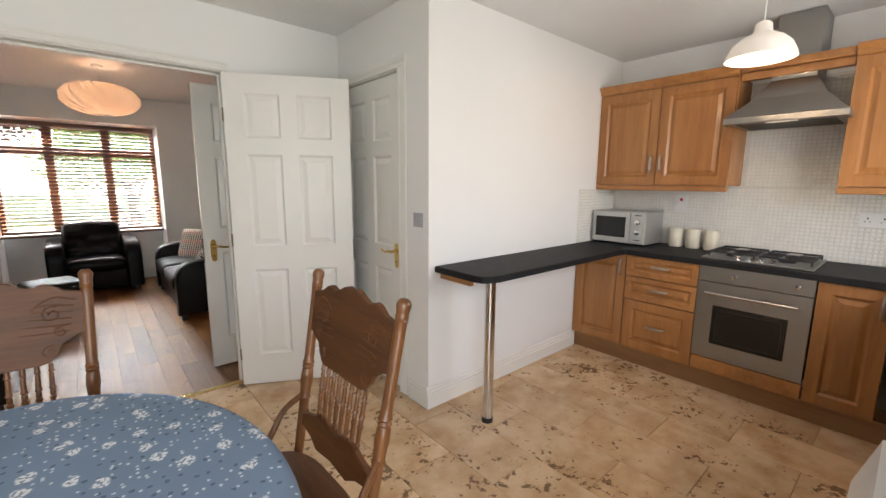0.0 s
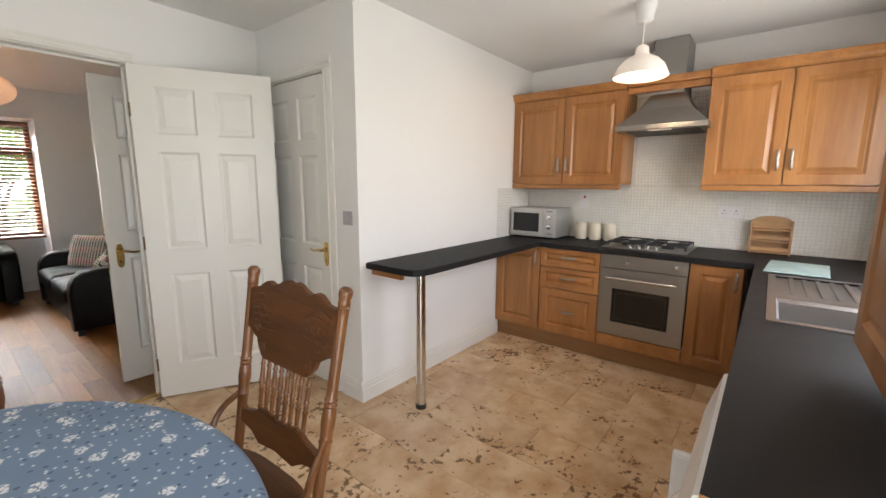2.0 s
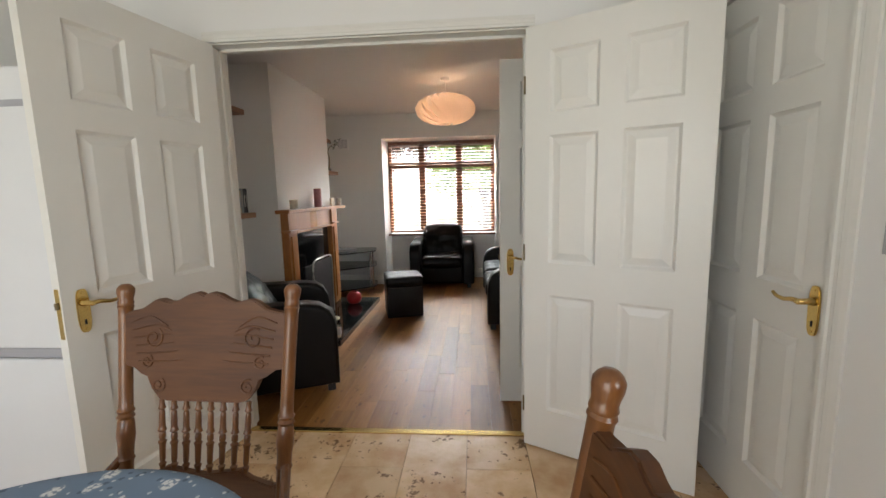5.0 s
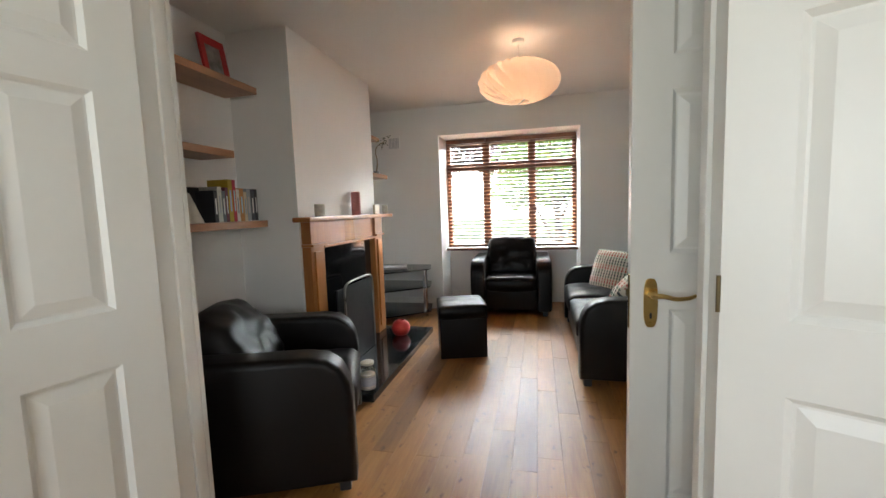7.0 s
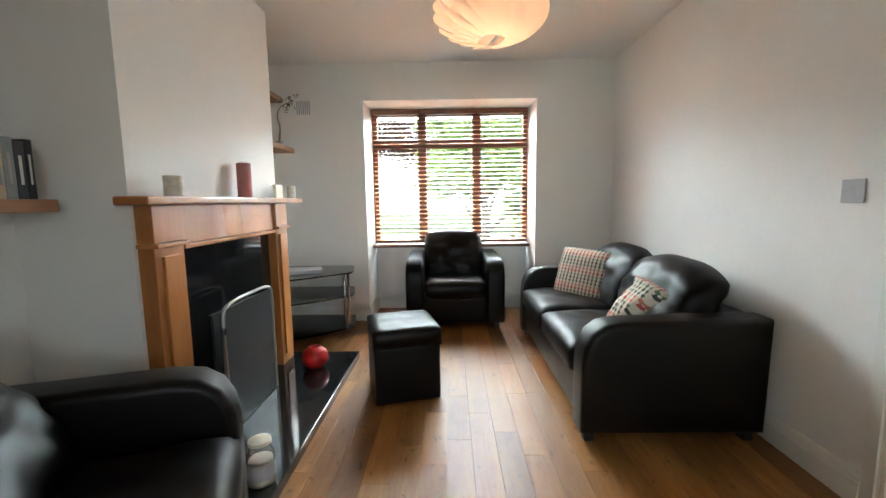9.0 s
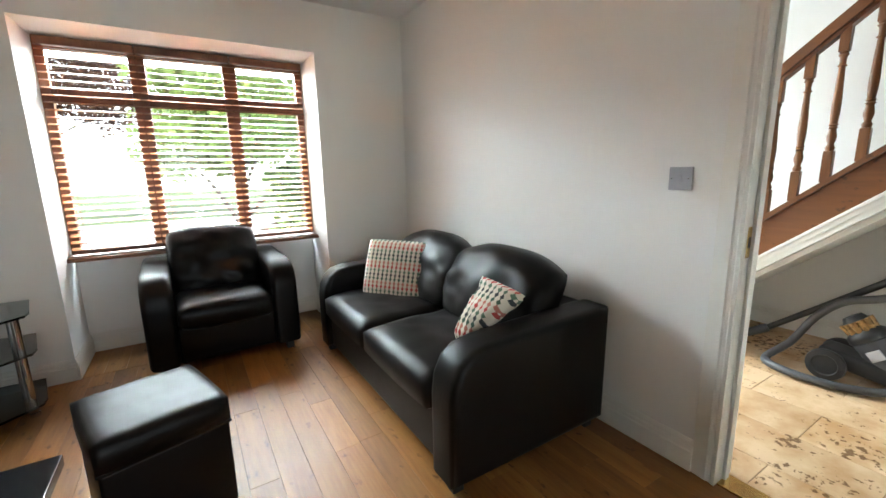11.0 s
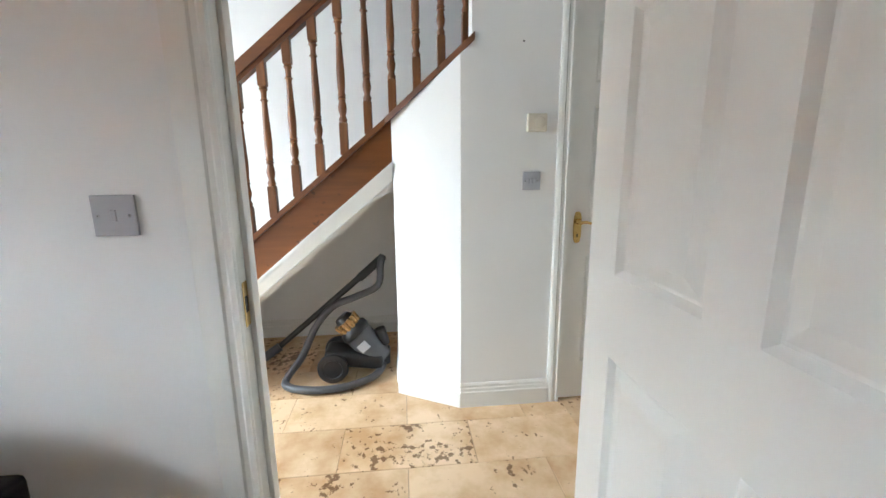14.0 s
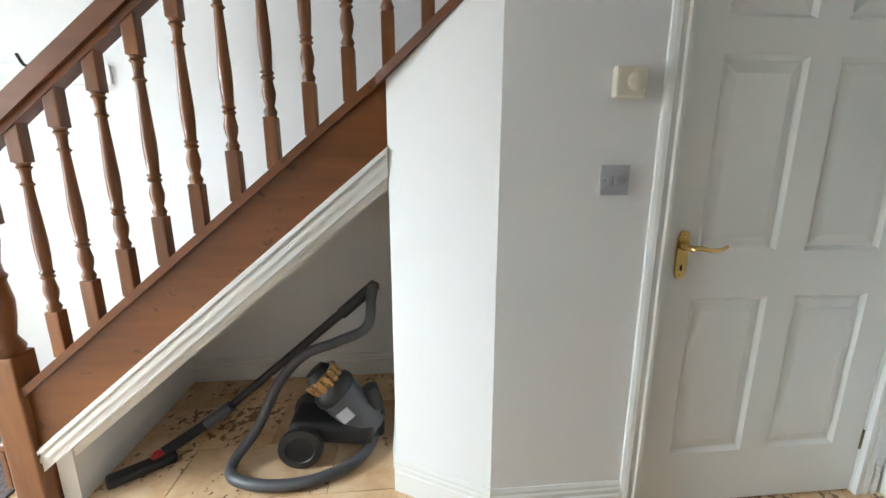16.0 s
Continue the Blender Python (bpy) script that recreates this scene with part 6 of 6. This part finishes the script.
sq1 = box(-0.0205, 0.0205, -0.0205, 0.0205, 0.4805, 0.62, 0.004, 2)
turn_mesh, low_mesh, high_mesh = mesh_of("turning", turn_me, SPINDLE, True, 50), mesh_of("lower_block", sq0, SPINDLE), mesh_of("upper_block", sq1, SPINDLE)
yb = 5.94
while yb > 4.34:
    base = new("baluster", turn_mesh)
    base.parent = bal
    base.matrix_local = pose(SX + 0.017, yb, top(yb) + 0.185)
    for me in (low_mesh, high_mesh):
        o = new(me.name, me)
        o.parent = base
    yb -= 0.1245
nw = thing("newel_post", pose(SX + 0.017, 6.115, 0), "stained pine newel post with turned upper part", "newel post")
part("lower_block", box(-0.046, 0.046, -0.046, 0.046, 0, 0.62, 0.006), SPINDLE, nw)
part("turning", lathe([(0.046, 0.62), (0.05, 0.64), (0.04, 0.66), (0.032, 0.68), (0.042, 0.74), (0.047, 0.80), (0.038, 0.87), (0.045, 0.885), (0.036, 0.90), (0.034, 0.93), (0.045, 1.0), (0.046, 1.05)], 20), SPINDLE, nw, "", True)
part("upper_block", box(-0.046, 0.046, -0.046, 0.046, 1.051, 1.36, 0.006), SPINDLE, nw)
part("cap", lathe([(0.05, 1.361), (0.055, 1.38), (0.04, 1.40), (0.05, 1.43), (0.03, 1.465), (0, 1.47)], 20, cap=False), SPINDLE, nw, "", True)
hk = thing("coat_hooks", pose(3.945, 6.53, 1.65, 0, 0, -90), "white board with black coat hooks", "coat rack")
part("board", box(-0.35, 0.35, -0.018, 0, -0.045, 0.045, 0.004), GLOSS, hk)
for x in (-0.28, -0.14, 0.0, 0.14, 0.28):
    part("hook", tube(curve([(x, -0.02, 0.03), (x, -0.05, 0.035), (x, -0.075, 0.075)], 4), 0.007, 8), BLACKM, hk, "", True)
    part("hook", tube(curve([(x, -0.02, -0.01), (x, -0.045, -0.03), (x, -0.06, 0.0)], 4), 0.006, 8), BLACKM, hk, "", True)
solid("door_mat", box(3.11, 3.9, 6.30, 7.3, 0.0, 0.012, 0.004), mat("speckled_mat", (0.14, 0.11, 0.10), 0.95, var=0.3, scale=60, fine=300, bump=0.4), "brown speckled mat at the foot of the stairs", "door mat")

HOSE = mat("grey_ribbed_hose", (0.0715, 0.0715, 0.077), 0.45, var=0.08, scale=30, bump=0)
VAC = mat("dark_grey_plastic", (0.0193, 0.0193, 0.0209), 0.4, var=0.1, scale=20, bump=0)
VACL = mat("mid_grey_plastic", (0.088, 0.088, 0.0935), 0.35, var=0.08, scale=20, bump=0)
GOLD = mat("gold_plastic", (0.50, 0.30, 0.12), 0.28, 0.6, var=0.1, scale=30, bump=0)
vc = thing("vacuum_cleaner", pose(0, 0, 0), "grey cylinder vacuum cleaner with gold cyclone under the stairs", "vacuum cleaner")
for s, x in ((-1, 3.225), (1, 3.43)):
    part("wheel", lathe([(0.06, 0.0), (0.085, 0.01), (0.092, 0.03), (0.088, 0.045), (0.06, 0.05), (0.055, 0.043), (0.0, 0.046)], 32, m=pose(x, 5.225, 0.095, 0, 90 * s), cap=False), VAC, vc, "", True)
part("chassis", box(-0.09, 0.09, -0.20, 0.16, -0.035, 0.06, 0.03, 3, m=pose(3.33, 5.13, 0.10, 8)), VAC, vc, "", True)
tiltm = pose(3.33, 5.03, 0.19, -40)
part("dust_bin", lathe([(0.07, -0.14), (0.08, -0.13), (0.085, 0.0), (0.088, 0.085), (0.08, 0.09)], 28, m=tiltm), VACL, vc, "grey translucent dust bin", True)
part("bin_label", box(-0.095, -0.086, -0.03, 0.035, -0.01, 0.045, 0.004, m=tiltm), GREYPL, vc, "pale label plate")
part("cyclone_ring", lathe([(0.09, 0.0905), (0.095, 0.10), (0.09, 0.13), (0.07, 0.15)], 28, m=tiltm), VAC, vc, "", True)
for k in range(12):
    a = 2 * math.pi * k / 12
    part("cyclone_cone", lathe([(0.012, 0.0), (0.02, 0.07), (0.018, 0.075), (0, 0.075)], 10, m=tiltm @ pose(0.062 * math.cos(a), 0.062 * math.sin(a), 0.13), cap=False), GOLD, vc, "", True)
part("cyclone_top", lathe([(0.06, 0.205), (0.045, 0.235), (0, 0.24)], 24, m=tiltm, cap=False), VAC, vc, "", True)
part("rear_guard", tube(curve([(3.33, 4.925, 0.05), (3.33, 4.925, 0.18), (3.33, 4.95, 0.28)], 5), 0.035, 12), VAC, vc, "", True)
part("wand", tube([(3.44, 4.93, 0.70), (3.45, 5.34, 0.355), (3.47, 5.60, 0.135)], [0.022, 0.019, 0.019], 12), VAC, vc, "", True)
part("wand_grip", tube([(3.43, 4.915, 0.715), (3.44, 5.07, 0.58)], 0.027, 12), VAC, vc, "", True)
part("wand_joint", tube([(3.46, 5.60, 0.135), (3.42, 5.70, 0.075)], 0.028, 12), VACL, vc, "", True)
fh = part("floor_head", box(-0.12, 0.12, -0.035, 0.035, 0.0, 0.035, 0.015, 3, m=pose(3.225, 5.865, 0.006, 0, 0, 128)), VAC, vc, "", True)
part("neck", tube([(3.42, 5.70, 0.075), (3.29, 5.82, 0.04)], 0.024, 12), VAC, vc, "", True)
part("pedal", lathe([(0.022, 0), (0.022, 0.02), (0, 0.021)], 18, m=pose(3.275, 5.835, 0.035, 30, -40), cap=False), RED, fh, "red release button", True)
hp = curve([(3.43, 4.92, 0.715), (3.37, 4.93, 0.68), (3.33, 4.95, 0.56), (3.33, 5.08, 0.495), (3.33, 5.22, 0.44), (3.32, 5.33, 0.32), (3.28, 5.42, 0.14), (3.20, 5.50, 0.04), (3.12, 5.46, 0.03), (3.075, 5.32, 0.03), (3.09, 5.15, 0.03), (3.18, 5.0, 0.03), (3.28, 4.94, 0.045), (3.32, 4.94, 0.08)], 26)
part("hose", tube(hp, [0.021 + (0.0022 if i % 2 else 0) for i in range(len(hp))], 12), HOSE, vc, "ribbed grey hose", True, 80)

# ---- outdoors beyond the front window ----
GRASS = mat("lawn", (0.10, 0.15, 0.045), 0.9, var=0.2, scale=2, fine=40, bump=0.3)
TAR = mat("pale_tarmac", (0.30, 0.30, 0.29), 0.9, var=0.1, scale=1.5, fine=50, bump=0.2)
struct("ground", boxes((-400, 400, -300, 8.29, -0.40, -0.30), (-400, 400, 8.31, 500, -0.40, -0.30)), GRASS, "mown green lawn around the house", "ground")
struct("road", boxes((-80, 80, 15.5, 21.5, -0.299, -0.28)), TAR, "pale sunlit tarmac road", "road")
# pale ground, widened to bounce added light up to the living room ceiling
PAVE = mat("pale_concrete", (0.50, 0.48, 0.45), 0.9, var=0.06, scale=1.5, fine=50, bump=0.2)
struct("drive", boxes((-7.5, 7.5, 8.6, 15.49, -0.299, -0.27)), PAVE, "pale sunlit concrete forecourt before the house", "driveway")
BARK = mat("grey_bark", (0.16, 0.13, 0.10), 0.9, var=0.2, scale=12, fine=50, bump=0.4)
struct("backdrop", boxes((-120, 120, 62, 62.2, -0.3, 60)), glow("hazy_bright_sky", (0.95, 0.98, 1.0), 1.3), "bright hazy sky beyond the trees", "sky")
CROWN = leafy("tree_leaves", (0.27, 0.37, 0.12), (0.17, 0.26, 0.07))
CROWN2 = leafy("copper_leaves", (0.14, 0.07, 0.05), (0.07, 0.035, 0.03))


def leaves(centres, n, size, seed):
    """Many small two-triangle leaves scattered in uneven clumps."""
    rng = np.random.default_rng(seed)
    verts, faces = [], []
    for cx, cy, cz, r in centres:
        k = int(n * (r / 1.2) ** 2)
        d = rng.normal(size=(k, 3))
        d /= np.linalg.norm(d, axis=1)[:, None]
        p = np.array((cx, cy, cz)) + d * r * (0.45 + 0.6 * rng.random((k, 1))) * np.array((1, 1, 0.8))
        u = rng.normal(size=(k, 3))
        u /= np.linalg.norm(u, axis=1)[:, None]
        v = np.cross(u, rng.normal(size=(k, 3)))
        v /= np.linalg.norm(v, axis=1)[:, None]
        s = size * (0.6 + 0.8 * rng.random((k, 1)))
        for a, b, c in zip(p, u * s, v * s * 0.55):
            i = len(verts)
            verts += [a - b, a - c, a + b, a + c]
            faces.append((i, i + 1, i + 2, i + 3))
    me = bpy.data.meshes.new("crown")
    me.from_pydata([tuple(q) for q in verts], [], faces)
    return me


def tree(x, y, h, spread, material, seed, label, low=0.28, dense=420):
    ob = thing("tree", pose(x, y, -0.32), label, "tree")
    rng = random.Random(seed)
    trunk = part("trunk", tube(curve([(0, 0, 0), (0.03, 0.02, h * 0.2), (-0.04, 0.0, h * 0.45), (0.05, 0.03, h * 0.8)], 5), [0.13 - 0.006 * i for i in range(16)], 10), BARK, ob, "", True)
    cs = []
    for k in range(9):
        a = k * 2.4
        z0, r = h * rng.uniform(low, 0.5), spread * rng.uniform(0.5, 1.0)
        e = (r * math.cos(a), r * math.sin(a), z0 + h * rng.uniform(0.1, 0.35))
        part("limb", tube(curve([(0, 0, z0), (e[0] * 0.5, e[1] * 0.5, z0 + (e[2] - z0) * 0.7), e], 4), [0.05 - 0.004 * i for i in range(9)], 7), BARK, trunk, "", True)
        for _ in range(3):
            cs.append((e[0] * rng.uniform(0.6, 1.1), e[1] * rng.uniform(0.6, 1.1), e[2] + rng.uniform(-0.5, 0.6), spread * rng.uniform(0.25, 0.45)))
    cs.append((0, 0, h * 0.85, spread * 0.5))
    me = leaves(cs, dense, 0.10, seed)
    me.materials.append(material)
    cr = new("crown", me)
    cr.parent = ob
    return ob


tree(1.15, 13.6, 4.5, 1.7, CROWN, 3, "young green street tree with open leafy crown", 0.03, 1000)
tree(-4.4, 27.0, 9.0, 3.6, CROWN2, 5, "tall copper-leaved tree across the road")
tree(6.4, 25.0, 8.0, 3.8, CROWN, 8, "large green tree across the road")

# ---- pieces: mosaic, stone tiles, oak boards ----
ms = thing("mosaic_splashback", pose(0, 0, 0), "small white glazed mosaic tiles behind the worktop", "wall tiles", kind="structure")
part("grout_bed", boxes((3.996, 3.9995, 0.412, 2.858, 0.896, 1.372), (3.996, 3.9995, 1.362, 1.898, 1.372, 2.08), (3.415, 3.9955, 2.8565, 2.8595, 0.896, 1.335)), TILEGR, ms)


def mosaic(u0, u1, z0, z1, place, pitch=0.0255, gap=0.003):
    verts, faces = [], []
    rng = random.Random(6)
    nu, nz = int((u1 - u0) / pitch), int((z1 - z0) / pitch)
    for i in range(nu):
        for j in range(nz):
            a, b = u0 + i * pitch + gap / 2, z0 + j * pitch + gap / 2
            s, d = pitch - gap, 0.0028 + rng.uniform(-0.0006, 0.0006)
            tl = rng.uniform(-0.0004, 0.0004)
            n = len(verts)
            for du, dz, dd in ((0, 0, 0), (s, 0, 0), (s, s, 0), (0, s, 0), (0.002, 0.002, d), (s - 0.002, 0.002, d + tl), (s - 0.002, s - 0.002, d), (0.002, s - 0.002, d - tl)):
                verts.append(place(a + du, b + dz, dd))
            faces += [(n + 4, n + 5, n + 6, n + 7)] + [(n + k, n + (k + 1) % 4, n + 4 + (k + 1) % 4, n + 4 + k) for k in range(4)]
    me = bpy.data.meshes.new("mosaic_tiles")
    me.from_pydata(verts, [], faces)
    me.materials.append(MOSAIC)
    me.update()
    bmx = bmesh.new()
    bmx.from_mesh(me)
    bmesh.ops.recalc_face_normals(bmx, faces=bmx.faces[:])
    bmx.to_mesh(me)
    bmx.free()
    ob = new("mosaic_tiles", me)
    ob.parent = ms
    ob["kind"] = "stuff"


mosaic(0.415, 2.855, 0.897, 1.372, lambda u, z, d: (3.9958 - d, u, z))
mosaic(1.364, 1.896, 1.373, 2.08, lambda u, z, d: (3.9958 - d, u, z))
mosaic(3.417, 3.99, 0.897, 1.334, lambda u, z, d: (u, 2.8562 - d, z))


def stone_floor(name, x0, x1, y0, y1, xoff, yoff, holes=(), label=""):
    """Running-bond stone tiles 0.305 wide (x) and 0.61 long (y), with thin joints."""
    ob = thing(name, pose(0, 0, 0), label, "floor", kind="structure")
    rng = random.Random(2)
    cache = {}
    k0 = math.floor((x0 - xoff) / 0.305)
    k = k0
    while xoff + k * 0.305 < x1:
        a, b = max(x0, xoff + k * 0.305), min(x1, xoff + (k + 1) * 0.305)
        off = yoff + (0.305 if k % 2 else 0)
        j = math.floor((y0 - off) / 0.61)
        while off + j * 0.61 < y1:
            c, d = max(y0, off + j * 0.61), min(y1, off + (j + 1) * 0.61)
            if b - a > 0.01 and d - c > 0.01:
                key = (round(b - a, 3), round(d - c, 3))
                if key not in cache:
                    w, l = (b - a) / 2 - 0.0012, (d - c) / 2 - 0.0012
                    cache[key] = mesh_of("tile", box(-w, w, -l, l, -0.011, 0.0, 0.0012, 1), STONE)
                t = new("tile", cache[key])
                t.parent = ob
                t.matrix_local = pose((a + b) / 2, (c + d) / 2, rng.uniform(-0.0006, 0.0))
            j += 1
        k += 1
    return ob


stone_floor("floor_kitchen", -1.5, 4.0, 0.41, 3.955, 0.14, 1.85 - 0.305 * 0, label="cream travertine floor tiles with brown pits, in running bond")
stone_floor("floor_hall", 1.94, 3.95, 2.96, 7.7, 0.0, 5.10, label="cream travertine hall floor tiles with brown pits")


def boards(x0, x1, y0, y1):
    ob = thing("floor_living", pose(0, 0, 0), "honey oak floor boards with knots and a satin finish", "floor", kind="structure")
    rng = random.Random(9)
    w = 0.118
    cache = {}
    x = x0
    while x < x1 - 0.005:
        b = min(x1, x + w)
        y = y0 - rng.uniform(0, 0.9)
        while y < y1:
            e = y + rng.choice((0.45, 0.6, 0.75, 0.9, 1.05, 1.2))
            c, d = max(y, y0), min(e, y1)
            if d - c > 0.02:
                key = (round(b - x, 3), round(d - c, 2))
                if key not in cache:
                    hw, l = (b - x) / 2 - 0.0003, (d - c) / 2 - 0.0003
                    cache[key] = mesh_of("plank", box(-hw, hw, -l, l, -0.013, 0.0, 0.0007, 1), OAKFLOOR)
                p = new("plank", cache[key])
                p.parent = ob
                p.matrix_local = pose((x + b) / 2, (c + d) / 2, rng.uniform(-0.0005, 0))
            y = e
        x = b
    return ob


boards(-1.355, 1.84, 3.995, FY)
boards2 = thing("floor_window_recess", pose(0, 0, 0), "honey oak floor boards in the window recess", "floor", kind="structure")
x = NX0
while x < NX1 - 0.02:
    e = min(NX1, x + 0.118)
    p = new("plank", mesh_of("plank", box(-(e - x) / 2 + 0.0007, (e - x) / 2 - 0.0007, -0.234, 0.234, -0.013, 0, 0.0012, 1), OAKFLOOR))
    p.parent = boards2
    p.matrix_local = pose((x + e) / 2, FY + 0.235, -0.0003)
    x = e
